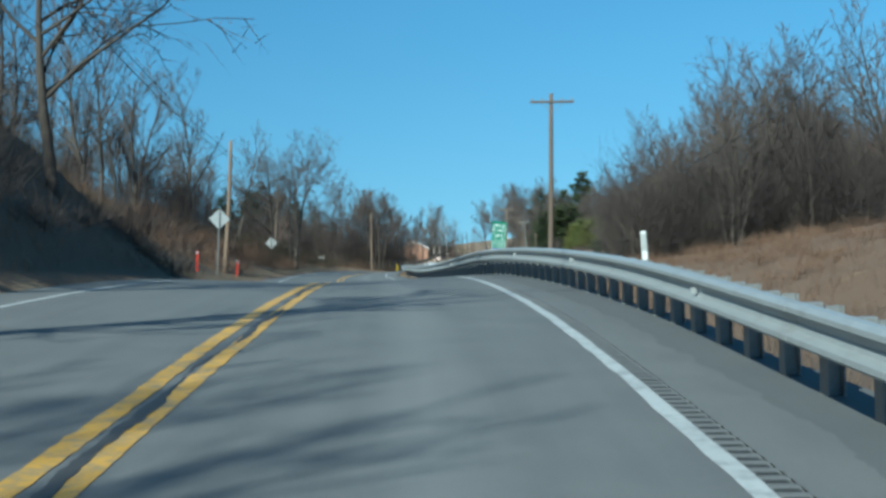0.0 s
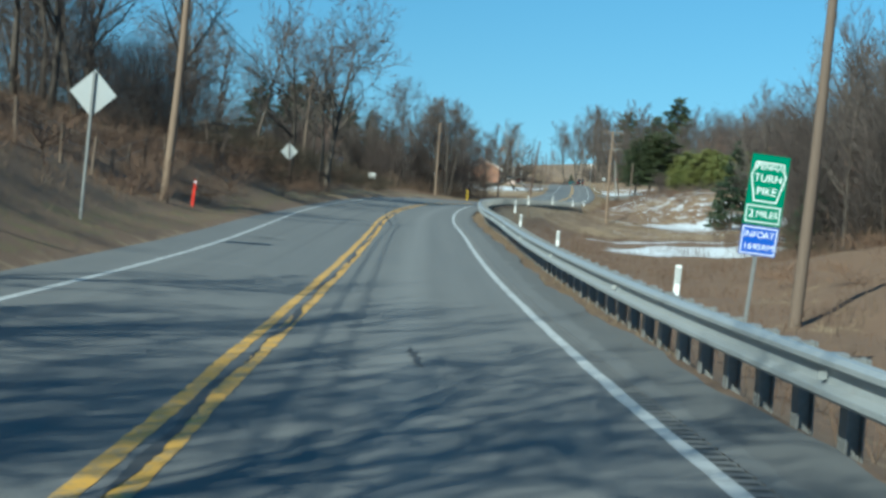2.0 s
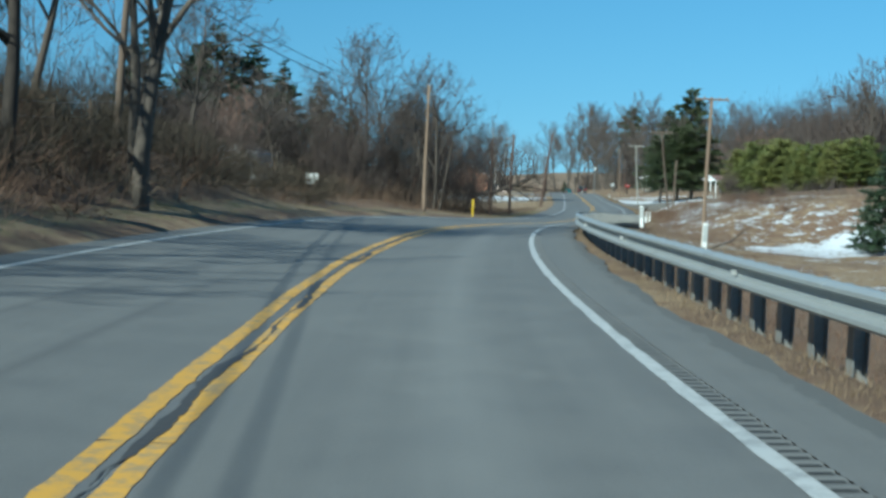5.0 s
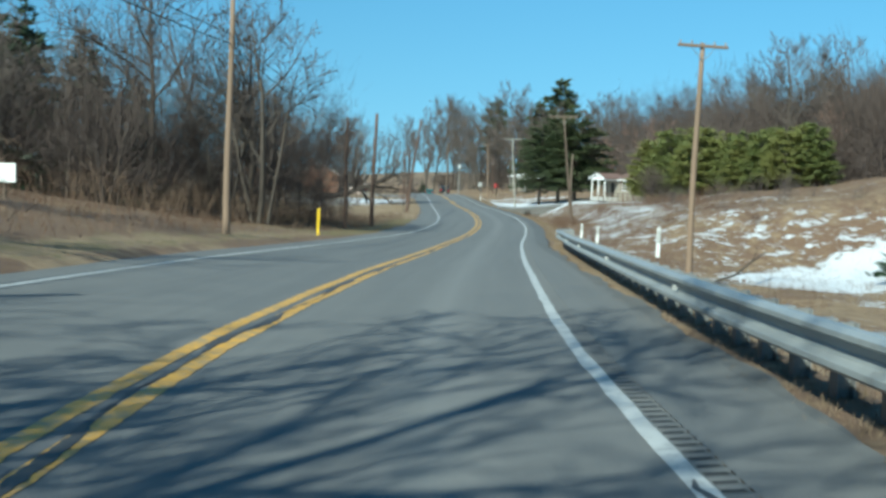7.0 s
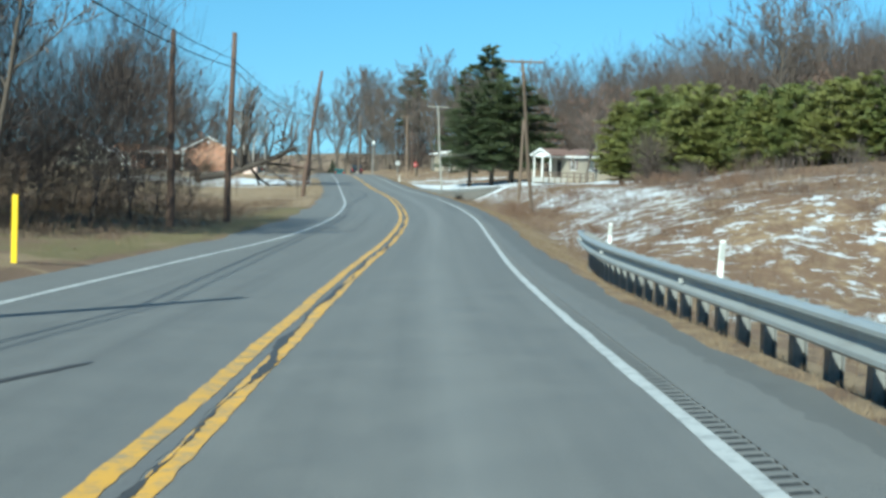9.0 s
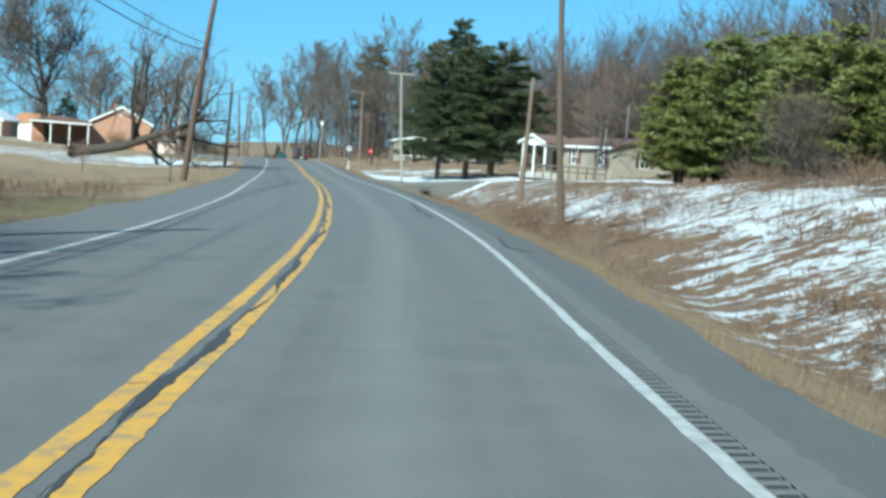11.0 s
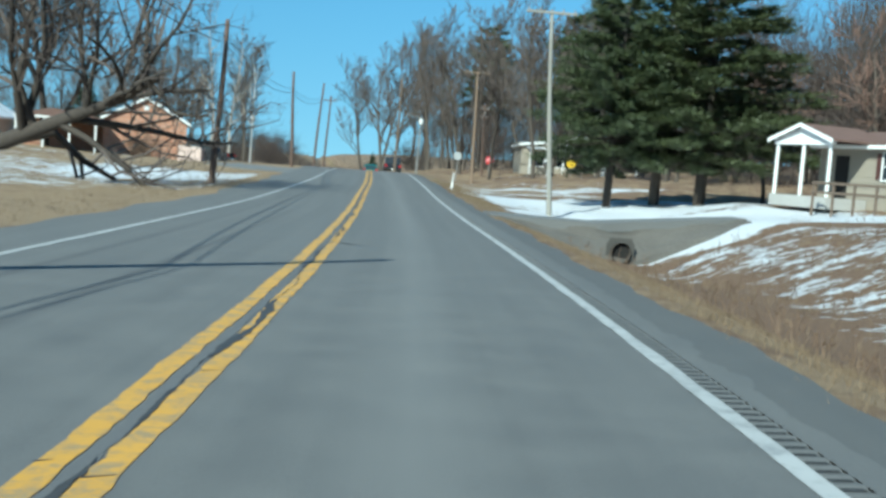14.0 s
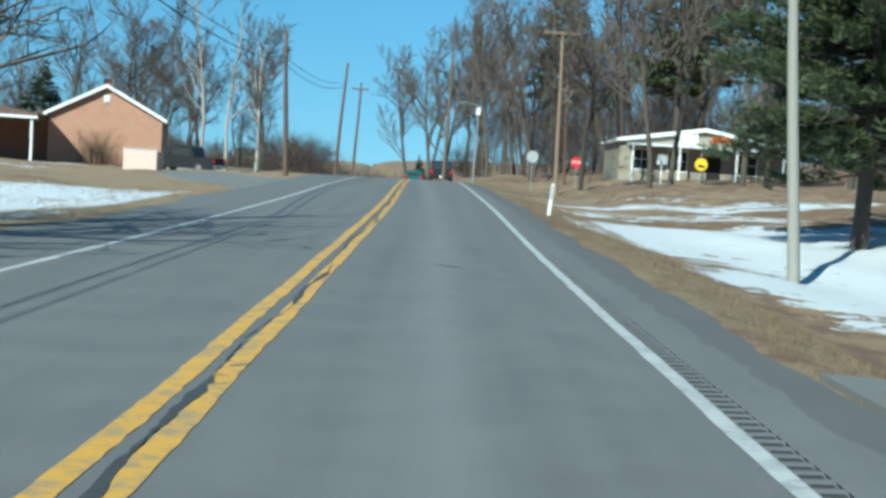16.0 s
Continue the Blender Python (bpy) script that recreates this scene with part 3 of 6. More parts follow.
def strip(name, la0, la1, ys, lift, mat, parent, ragged=0.0, seed=0, cols=2, uv=False, sink=None):
    """A ribbon on the road between two lateral lines."""
    r = np.random.RandomState(seed)
    a, b = la0(ys), la1(ys)
    if ragged:
        a = a + ragged * r.randn(len(ys))
        b = b + ragged * r.randn(len(ys))
    t = np.linspace(0, 1, cols)[None]
    la = a[:, None] * (1 - t) + b[:, None] * t
    Y = np.repeat(ys[:, None], cols, 1)
    z = road_top(la, Y) + lift
    if sink is not None:
        z = z - sink[:, None]
    idx = np.arange(la.size).reshape(la.shape)
    quads = np.stack([idx[:-1, :-1], idx[:-1, 1:], idx[1:, 1:], idx[1:, :-1]], -1).reshape(-1, 4)
    me = bpy.data.meshes.new(name)
    me.from_pydata(np.stack([road_x(Y) + la, Y, z], -1).reshape(-1, 3).tolist(), [], quads.tolist())
    if uv:
        at = me.attributes.new("lane", "FLOAT_VECTOR", "POINT")
        at.data.foreach_set("vector", np.stack([la, Y, 0 * Y], -1).astype(np.float32).ravel())
    me.polygons.foreach_set("use_smooth", [True] * len(me.polygons))
    return part(name, me, mat, parent)


def const(v):
    return lambda y: np.full_like(np.asarray(y, float), v)


def off(f, d):
    return lambda y: f(y) + d


RAIL_LA = curve_through([-60, -20, 0, 8, 16, 26, 38, 50, 70, 85, 95, 106, 118, 132, 150, 165, 174], [2.64, 2.64, 2.64, 2.68, 2.76, 2.9, 2.93, 2.93, 3.0, 3.12, 3.02, 2.8, 2.68, 2.78, 3.05, 3.5, 4.3])
rail_dip = curve_through([-60, 90, 98, 106, 122, 134, 146, 162, 172, 180], [0.0, 0.0, 0.0, 0.03, 0.15, 0.18, 0.14, 0.03, 0.0, 0.0])


def rail_la(y):
    return RAIL_LA(y)


RUMBLE0, RUMBLE1 = 0.07, 0.235
LINE_Y = np.concatenate([np.arange(-60, 345, 0.45), np.arange(346, 521, 4.0)])
KINK = -1.7
road = thing("road", "two-lane grey asphalt road with worn yellow and white lines", "road", kind="structure")
edge_wander_l = lambda y: EDGE_L + 0.12 * np.sin(y * 0.9) + 0.1 * np.sin(y * 0.37)
# the paving stops short of the rail once the road has passed the crest
verge_gap = curve_through([-60, 30, 48, 70, 100, 150, 168, 180, 196, 210, 300, 330, 520], [0.0, 0.0, 0.22, 0.35, 0.5, 0.4, 0.1, 0.0, 0.03, 0.12, 0.18, 0.05, 0.05])
edge_wander_r = lambda y: EDGE_R - verge_gap(y) + 0.06 * np.sin(y * 1.1) + 0.05 * np.sin(y * 0.31) + 0.03 * np.sin(y * 3.7)
strip("far_lane", edge_wander_l, const(KINK), LINE_Y, 0.0, ASPHALT, road, cols=8, uv=True)
strip("near_lane", const(KINK), off(white_la, RUMBLE0), LINE_Y, 0.0, ASPHALT, road, cols=7, uv=True)
strip("shoulder", off(white_la, RUMBLE1), edge_wander_r, LINE_Y, 0.0, ASPHALT, road, cols=4, uv=True)
ry = np.arange(-30, 345, 0.03)
dip = np.clip(np.cos(2 * math.pi * ry / 0.165) * 3.0 + 0.9, 0, 1) * 0.011
strip("rumble_strip", off(white_la, RUMBLE0), off(white_la, RUMBLE1), ry, 0.0, ASPHALT, road, cols=2, uv=True, sink=dip)
# milled bottoms of the rumble grooves, their shade put in as dark colour
geo = Geo()
for y in np.arange(-30, 345.0, 0.165):
    p = []
    for dy in (-0.042, 0.042):
        for d in (RUMBLE0 + 0.02, RUMBLE1 - 0.02):
            la = float(white_la(y + dy)) + d
            p.append((at_la(la, y + dy), y + dy, float(road_top(la, y + dy)) - 0.007))
    geo.add(p, [(0, 1, 3, 2)])
part("rumble_groove", geo, GROOVE, road)["kind"] = "stuff"
for k, d in enumerate((-0.125, 0.15)):
    wob = (lambda d: (lambda y: yellow_la(y) + d + 0.008 * np.sin(y * 1.1 + d * 9)))(d)
    strip("centre_line", off(wob, -0.078), off(wob, 0.078), np.arange(-60, 345, 0.16), 0.005, YELLOW, road, 0.006, 11 + k)
strip("edge_line", off(white_la, -0.062), off(white_la, 0.062), LINE_Y, 0.005, WHITE_LINE, road, 0.006, 21)
strip("edge_line", off(left_la, -0.062), off(left_la, 0.062), LINE_Y, 0.005, WHITE_LINE, road, 0.006, 22)
# a grey patched seam between the yellow lines, and the dark sealed joint that wanders along it
ragged = lambda y, k: 0.5 * np.sin(y * 2.1 + k) + 0.3 * np.sin(y * 5.3 + 2 * k) + 0.3 * np.sin(y * 9.7 + 3 * k)
FINE_Y = np.arange(-60, 330, 0.1)
seam_l = lambda y: yellow_la(y) - 0.03 + 0.022 * ragged(y * 0.7, 9)
seam_r = lambda y: yellow_la(y) + 0.055 + 0.02 * ragged(y * 0.9, 3)
strip("patched_seam", seam_l, seam_r, FINE_Y, 0.0035, SEAM, road, 0.008, 30)
joint_mid = lambda y: yellow_la(y) + 0.085 + 0.045 * np.sin(y * 0.55) + 0.03 * np.sin(y * 1.7 + 1) + 0.016 * ragged(y, 2)
joint_half = lambda y: np.clip(0.026 - 0.019 * smoothstep((y - 222) / 14) + 0.022 * np.sin(y * 0.9 + 2) + 0.014 * np.sin(y * 2.7) + 0.012 * ragged(y * 1.6, 6), 0.002, 1)
strip("joint_sealer", lambda y: joint_mid(y) - joint_half(y), lambda y: joint_mid(y) + joint_half(y), FINE_Y, 0.009, TAR, road, 0.007, 31)
# cracks that run across the paint
rs = np.random.RandomState(35)
for k in range(110):
    y0 = rs.uniform(-2, 262)
    d = (-0.125, 0.15)[k % 2]
    w0 = float(yellow_la(y0)) + d + rs.uniform(-0.09, -0.02)
    w1 = w0 + rs.uniform(0.05, 0.15)
    dy, th = rs.uniform(-0.05, 0.09), rs.uniform(0.008, 0.022)
    p = [(at_la(q, yy), yy, float(road_top(q, yy)) + 0.0075) for q, yy in ((w0, y0), (w1, y0 + dy), (w1, y0 + dy + 0.4 * th), (w0, y0 + 2 * th))]
    part("paint_crack", Geo().add(p, [(0, 1, 2, 3)]), TAR, road)


def crack(pts, w, seed, name="crack_sealer", mat=TAR):
    """A ribbon of tar along a line of (lateral, y) places."""
    r = np.random.RandomState(seed)
    pts = np.array(pts, float)
    t = np.linspace(0, len(pts) - 1, 10 * (len(pts) - 1) + 1)
    la = np.interp(t, range(len(pts)), pts[:, 0]) + 0.02 * r.randn(len(t))
    ys = np.interp(t, range(len(pts)), pts[:, 1]) + 0.02 * r.randn(len(t))
    dl, dy = np.gradient(la), np.gradient(ys)
    n = np.hypot(dl, dy) + 1e-6
    ww = w * (0.55 + 0.7 * r.rand(len(t))) * np.clip(np.minimum(t, t[-1] - t) * 2 + 0.25, 0, 1)
    v = []
    for sg in (-1, 1):
        a, b = la + sg * ww * dy / n, ys - sg * ww * dl / n
        v.append(np.stack([road_x(b) + a, b, road_top(a, b) + 0.008], -1))
    k = len(t)
    geo = Geo().add(np.concatenate(v), [(i, i + 1, k + i + 1, k + i) for i in range(k - 1)])
    return part(name, geo, mat, road)


crack([(0.62, 35.0), (0.88, 33.4), (0.75, 32.0), (0.85, 30.4)], 0.04, 1)
crack([(0.2, 46), (0.32, 44.6)], 0.05, 2)
crack([(1.76, 214), (1.66, 211.6), (1.56, 210.4), (1.58, 208.8), (1.51, 208.0), (1.6, 207.2), (1.57, 205.4), (1.64, 203.6)], 0.036, 3)
crack([(0.35, 213.4), (0.75, 213.0), (1.15, 212.7)], 0.045, 4)
crack([(0.1, 217.3), (0.75, 216.9)], 0.045, 5)
crack([(-1.3, 240.5), (-0.8, 239.9)], 0.035, 6)
crack([(1.35, 118), (1.5, 116.5), (1.62, 115)], 0.04, 7)
crack([(2.4, 222), (2.6, 219), (2.75, 216.5)], 0.03, 9)
crack([(2.5, 197), (2.35, 194), (2.8, 193)], 0.04, 10)
crack([(-3.6, 66), (-4.9, 66.3)], 0.06, 12)
crack([(-3.0, 152), (-3.5, 150.5)], 0.05, 13)
crack([(-4.0, 262), (-4.3, 260.6)], 0.05, 14)
crack([(0.1, 268), (0.5, 267.7)], 0.03, 15)
crack([(0.1, 280), (0.55, 279.7)], 0.03, 16)


# Guard rail
def rail_pose(y, dz=0.0):
    y = float(y)
    x0, x1 = at_la(float(rail_la(y - 0.3)), y - 0.3), at_la(float(rail_la(y + 0.3)), y + 0.3)
    x = at_la(float(rail_la(y)), y)
    la = min(float(rail_la(y)), 3.1)
    drop = -0.10 * max(0.0, float(rail_la(y)) - 3.1) / 1.2 - float(rail_dip(y))
    return pose(x, y, float(road_top(la, y)) + drop + dz, 0, 0, math.degrees(math.atan2(x0 - x1, 0.6)))


guard_rail = thing("guard_rail", "long galvanised steel W-beam guard rail on close-set posts", "guard rail")
W_OUT = [(0.0, 0.69), (-0.05, 0.682), (-0.088, 0.655), (-0.088, 0.62), (-0.018, 0.592), (-0.004, 0.54), (-0.018, 0.488), (-0.088, 0.456), (-0.088, 0.418), (-0.05, 0.388), (0.0, 0.38)]
W_PROFILE = W_OUT + [(x + 0.012, z + (0.004 if z < 0.53 else -0.004)) for x, z in reversed(W_OUT)]
RAIL_END = 173.0
y = -34.0
n = 0
while y < RAIL_END - 0.1:
    y1 = min(y + 3.81, RAIL_END)
    geo = Geo().sweep(W_PROFILE, [rail_pose(v, 0.0) @ pose(-0.004 * (n % 2), 0, 0) for v in np.linspace(y - 0.15, y1 + 0.15, 5)])
    part("beam", geo, STEEL, guard_rail, smooth=False)
    y, n = y1, n + 1
post_geo = Geo()
for x0, x1, y0, y1 in ((0.0, 0.012, -0.075, 0.075), (0.118, 0.13, -0.075, 0.075), (0.012, 0.118, -0.006, 0.006)):
    post_geo.box(x0 + 0.24, x1 + 0.24, y0, y1, -0.75, 0.63)
post_mesh = post_geo.mesh("post")
block_mesh = Geo().box(0.014, 0.238, -0.05, 0.05, 0.38, 0.655, bevel=0.006).mesh("blockout")
for k, y in enumerate(np.arange(-33, RAIL_END, 0.9525)):
    ob = part("post", post_mesh, STEEL_DULL, guard_rail)
    ob.matrix_local = rail_pose(y) @ pose(0, 0, 0, random.uniform(-1, 1), random.uniform(-1, 1), random.uniform(-3, 3))
    bl = part("blockout", block_mesh, STEEL_DULL, guard_rail)
    bl.matrix_local = rail_pose(y)
tab_mesh = Geo().prism([(-0.09, 0.515), (-0.03, 0.51), (-0.025, 0.54), (-0.03, 0.57), (-0.09, 0.565)], -0.004, 0.004).mesh("reflector_tab")
for y in np.arange(-20, RAIL_END, 7.62):
    part("reflector_tab", tab_mesh, ALU, guard_rail, "small white reflector tab").matrix_local = rail_pose(y)
part("end_shoe", Geo().sweep([(x * 1.0, z) for x, z in W_PROFILE], [rail_pose(RAIL_END + 0.12), rail_pose(RAIL_END + 0.3) @ pose(0.05, 0, 0, 0, 0, -18), rail_pose(RAIL_END + 0.42) @ pose(0.16, 0, 0, 0, 0, -50)]), STEEL, guard_rail)


# Marker posts
def marker(name, x, y, h, mat, cap_mat, label, w=0.09, lean=0.0, z=None, band=0.5, stake=0.0):
    m = pose(x, y, gz(x, y) if z is None else z, 0, lean, random.uniform(-8, 8))
    t = thing(name, label, "marker post", m, group=name)
    low = 0.0 if stake <= 0 else h - stake
    if stake > 0:
        part("stake", Geo().box(-0.02, 0.02, -0.02, 0.02, -0.3, low), WOOD_DARK, t, "rusty steel stake")
    part("blade", Geo().box(-w / 2, w / 2, -0.012, 0.012, low - (0.3 if stake <= 0 else 0), h, bevel=0.008), mat, t)
    part("reflector", Geo().box(-w / 2 + 0.006, w / 2 - 0.006, -0.018, -0.0135, h * (1 - band), h - 0.04), cap_mat, t, "reflective band")
    return t


GREY_PANEL = plain("grey_reflector_panel", (0.42, 0.43, 0.42), 0.4, vary=0.1, bump=0)
for y, up in ((22.0, 0.95), (37.6, 0.8), (54.1, 0.6), (72.6, 0.42), (89.0, 0.5), (106.0, 0.7), (123.0, 0.8), (141.0, 0.85), (160.0, 0.85), (172.0, 0.85)):
    la = 4.9
    marker("delineator_post", at_la(la, y), y, float(road_top(3.0, y)) + up - gz(at_la(la, y), y), WHITE, GREY_PANEL, "white plastic delineator post behind the guard rail", 0.11, z=gz(at_la(la, y), y), stake=0.75, band=0.22, lean=random.uniform(-3, 3))


# Utility poles
def utility_pole(bx, by, tx, ty, tz, mat, label, r=0.15, arms=(), bz=None):
    b = Vector((bx, by, gz(bx, by) if bz is None else bz))
    top = Vector((tx, ty, tz))
    t = thing("utility_pole", label, "utility pole", Matrix.Translation(b), group="utility poles along the road")
    d = top - b
    mid = [d * s + Vector((0.03 * math.sin(5 * s + bx), 0.03 * math.sin(4 * s), 0)) for s in np.linspace(0, 1, 7)]
    pts = [d * -0.06] + mid
    rad = [r] + [r * (1 - 0.38 * s) for s in np.linspace(0, 1, 7)]
    part("shaft", Geo().tube(pts, rad, 10), mat, t, smooth=True)
    part("pole_top", Geo().tube([d, d * 1.003], [rad[-1] * 0.98, rad[-1] * 0.55], 10), mat, t)
    for h, half, yaw in arms:
        p = d * ((d.length - h) / d.length)
        m = Matrix.Translation(p) @ pose(0, 0, 0, 0, 0, yaw)
        arm = part("crossarm", Geo().box(-half, half, -0.06 - r * 0.7, 0.05 - r * 0.7, -0.06, 0.06, bevel=0.012), mat, t)
        arm.matrix_local = m
        for x in (-half + 0.12, -half * 0.45, half * 0.45, half - 0.12):
            ins = part("insulator", Geo().tube([(x, -r * 0.7, 0.06), (x, -r * 0.7, 0.12), (x, -r * 0.7, 0.15), (x, -r * 0.7, 0.2)], [0.02, 0.045, 0.03, 0.045], 8), CERAMIC, t, "grey glazed insulator")
            ins.matrix_local = m
        for sg in (-1, 1):
            br = part("brace", Geo().tube([(sg * half * 0.5, -r * 0.8, -0.05), (0, -r * 0.9, -0.6)], 0.014, 5), STEEL_DULL, t)
            br.matrix_local = m
    return t


POLE_TAN, POLE_DARK = "tall tan wooden utility pole on the grass verge", "dark brown leaning wooden utility pole beside the road"
utility_pole(-13.75, 72.9, -13.1, 72.9, 8.4, WOOD_NEW, POLE_TAN, 0.16)
utility_pole(-16.9, 116.7, -16.35, 116.7, 7.9, WOOD_OLD, "grey wooden utility pole among bare trees", 0.13)
utility_pole(-9.1, 149.4, -9.05, 149.4, 5.6, WOOD_NEW, POLE_TAN, 0.125)
utility_pole(-3.15, 187.0, -3.0, 186.8, 4.2, WOOD_DARK, POLE_DARK, 0.15)
utility_pole(-4.95, 181.0, -4.9, 181.0, 3.6, WOOD_DARK, "dark wooden utility pole at the edge of the trees", 0.14)
utility_pole(8.9, 345.0, 9.4, 345.0, 6.0, WOOD_DARK, POLE_DARK, 0.15)
utility_pole(10.1, 361.0, 10.4, 361.0, 5.6, WOOD_DARK, POLE_DARK, 0.15, [(0.6, 0.8, 0)])
utility_pole(22.8, 320.0, 22.5, 320.0, 6.6, WOOD_NEW, "brown wooden utility pole with a crossarm by the side road", 0.14, [(0.1, 1.1, 0)])
utility_pole(17.6, 344.0, 17.7, 344.0, 7.2, WOOD_OLD, "grey wooden utility pole past the crest", 0.15)
utility_pole(25.6, 334.0, 25.4, 334.0, 4.6, WOOD_DARK, "dark wooden pole with two short arms", 0.13, [(0.5, 0.5, 10), (1.3, 0.4, 10)])
utility_pole(6.0, 64.1, 6.45, 64.1, 9.6, WOOD_OLD, "tall grey wooden utility pole with a crossarm", 0.17, [(0.45, 1.25, 8)])
utility_pole(9.0, 159.0, 9.1, 158.8, 6.0, WOOD_NEW, "tan wooden utility pole with a crossarm in the field", 0.15, [(0.12, 1.15, 12)])
utility_pole(15.5, 212.4, 13.75, 209.4, 5.8, WOOD_OLD, "weathered leaning utility pole with a crossarm", 0.13, [(0.12, 1.25, -8)])
utility_pole(18.6, 229.0, 18.95, 229.4, 3.05, WOOD_OLD, "short leaning cut-off wooden pole in the ditch", 0.14)
utility_pole(20.6, 275.5, 19.95, 275.8, 6.15, WOOD_PALE, "pale bleached utility pole with a crossarm in the snow", 0.135, [(0.1, 1.25, -3)])
utility_pole(1.9, 229.0, 3.0, 226.8, 5.9, WOOD_DARK, POLE_DARK, 0.17)
utility_pole(4.74, 270.5, 4.95, 270.6, 3.7, WOOD_DARK, POLE_DARK, 0.15)
utility_pole(7.2, 313.0, 6.9, 312.9, 4.7, WOOD_DARK, POLE_DARK, 0.15)


# Overhead wires with sag
def wire(a, b, sag, r=0.022):
    a, b = Vector(a), Vector(b)
    pts = [a.lerp(b, s) - Vector((0, 0, sag * 4 * s * (1 - s))) for s in np.linspace(0, 1, 15)]
    o = Vector(pts[0])
    ob = part("overhead_wire", Geo().tube([p - o for p in pts], r, 5), WIRE)
    ob.location = o
    return tagged(ob, "black overhead cable sagging between wooden poles", "overhead wire", group="overhead wires")


LEFT_LINE = [(-9.0, 20.0, 9.5), (-13.15, 72.9, 7.6), (-16.4, 116.7, 6.6), (-9.05, 149.4, 4.5), (-3.0, 186.8, 3.2), (2.6, 227.4, 3.1), (4.95, 270.6, 3.0), (6.9, 312.9, 3.4), (9.4, 345.0, 4.5)]
for a, b in zip(LEFT_LINE, LEFT_LINE[1:]):
    wire(a, b, 0.55, 0.016)
    wire((a[0], a[1], a[2] - 0.35), (b[0], b[1], b[2] - 0.3), 0.65, 0.02)

RIGHT_LINE = [(17.0, 8.0, 8.6), (17.9, 52.0, 8.6), (18.1, 96.0, 6.2)]
for a, b in zip(RIGHT_LINE, RIGHT_LINE[1:]):
    wire(a, b, 0.5, 0.022)
for k, (x, y, z) in enumerate(RIGHT_LINE[::2]):
    utility_pole(x, y, x, y, z + 0.3, WOOD_OLD, "grey wooden utility pole at the edge of the wood", 0.13)


# Trees
def grow(rs, start, way, length, r0, depth, out, top, upward=0.25, wiggle=0.16, kids=(9, 6, 5, 4), taper=0.72, ratio=0.5):
    """One limb and what springs from it: adds (points, radii, depth) to out."""
    n = 7 if depth == 0 else (5 if depth == 1 else (4 if depth == 2 else 3))
    pts, d = [np.array(start, float)], np.array(way, float)
    for i in range(n - 1):
        d = d + rs.randn(3) * wiggle * (0.5 if depth == 0 else 1) + np.array([0, 0, upward * (0.2 if depth == 0 else 0.35)])
        d /= np.linalg.norm(d)
        pts.append(pts[-1] + d * length / (n - 1))
    pts = np.array(pts)
    rad = r0 * (1 - taper * np.linspace(0, 1, n))
    out.append((pts, rad, depth))
    if depth >= top:
        return
    count = kids[depth]
    lo = 0.32 if depth == 0 else 0.2
    for k in range(count):
        s = lo + (1 - lo) * (k + rs.rand()) / count
        i = min(int(s * (n - 1)), n - 2)
        u = s * (n - 1) - i
        p = pts[i] * (1 - u) + pts[i + 1] * u
        ax = pts[i + 1] - pts[i]
        ax /= np.linalg.norm(ax)
        side = rs.randn(3)
        side -= ax * (side @ ax)
        side /= np.linalg.norm(side) + 1e-9
        spread = 0.75 + 0.5 * rs.rand()
        w = ax * (1 - 0.25 * spread) + side * spread
        w[2] += upward
        w /= np.linalg.norm(w)
        ln = length * ratio * (1.15 - 0.6 * s) * (0.75 + 0.5 * rs.rand())
        grow(rs, p, w, ln, max(rad[i] * 0.55, 0.007), depth + 1, out, top, upward, wiggle, kids, taper, ratio)


def limb_mesh(limbs, name, thin=0.011):
    geo = Geo()
    for pts, rad, depth in limbs:
        if depth <= 2:
            geo.tube(pts, np.maximum(rad, thin), (8, 5, 3)[depth], cap=False)
        else:
            # twigs: thin tapering blades
            a, b = pts[0], pts[-1]
            u = np.cross(b - a, np.sin(pts[0] * 37.0) + 0.01)
            u *= max(rad[0], thin) / (np.linalg.norm(u) + 1e-9)
            if depth == 3:
                m = pts[len(pts) // 2]
                geo.add([a + u, a - u, m + 0.7 * u, m - 0.7 * u, b], [(0, 1, 3, 2), (2, 3, 4)])
            else:
                geo.add([a + u, a - u, b], [(0, 1, 2)])
    return geo.mesh(name)


def bare_tree_meshes(seed, h, r, kids=(10, 6, 5, 4), top=4, upward=0.3, ratio=0.5, lean=(0, 0), stems=1, thin=0.021, trunk_mat=None, twig_mat=None, wiggle=0.16):
    rs = np.random.RandomState(seed)
    limbs = []
    for s in range(stems):
        a = rs.rand() * 6.28
        w = np.array([lean[0] + (0.22 * math.cos(a) if stems > 1 else 0), lean[1] + (0.22 * math.sin(a) if stems > 1 else 0), 1.0])
        w /= np.linalg.norm(w)
        grow(rs, (0.25 * s * math.cos(a), 0.25 * s * math.sin(a), -0.4), w, h * (1 - 0.12 * s), r * (1 - 0.2 * s), 0, limbs, top, upward, wiggle, kids, 0.8, ratio)
    wood, twigs = limb_mesh([l for l in limbs if l[2] <= 1], "trunk"), limb_mesh([l for l in limbs if l[2] > 1], "crown", thin)
    wood.materials.append(trunk_mat or BARK)
    twigs.materials.append(twig_mat or TWIG)
    wood.polygons.foreach_set("use_smooth", [True] * len(wood.polygons))
    return wood, twigs


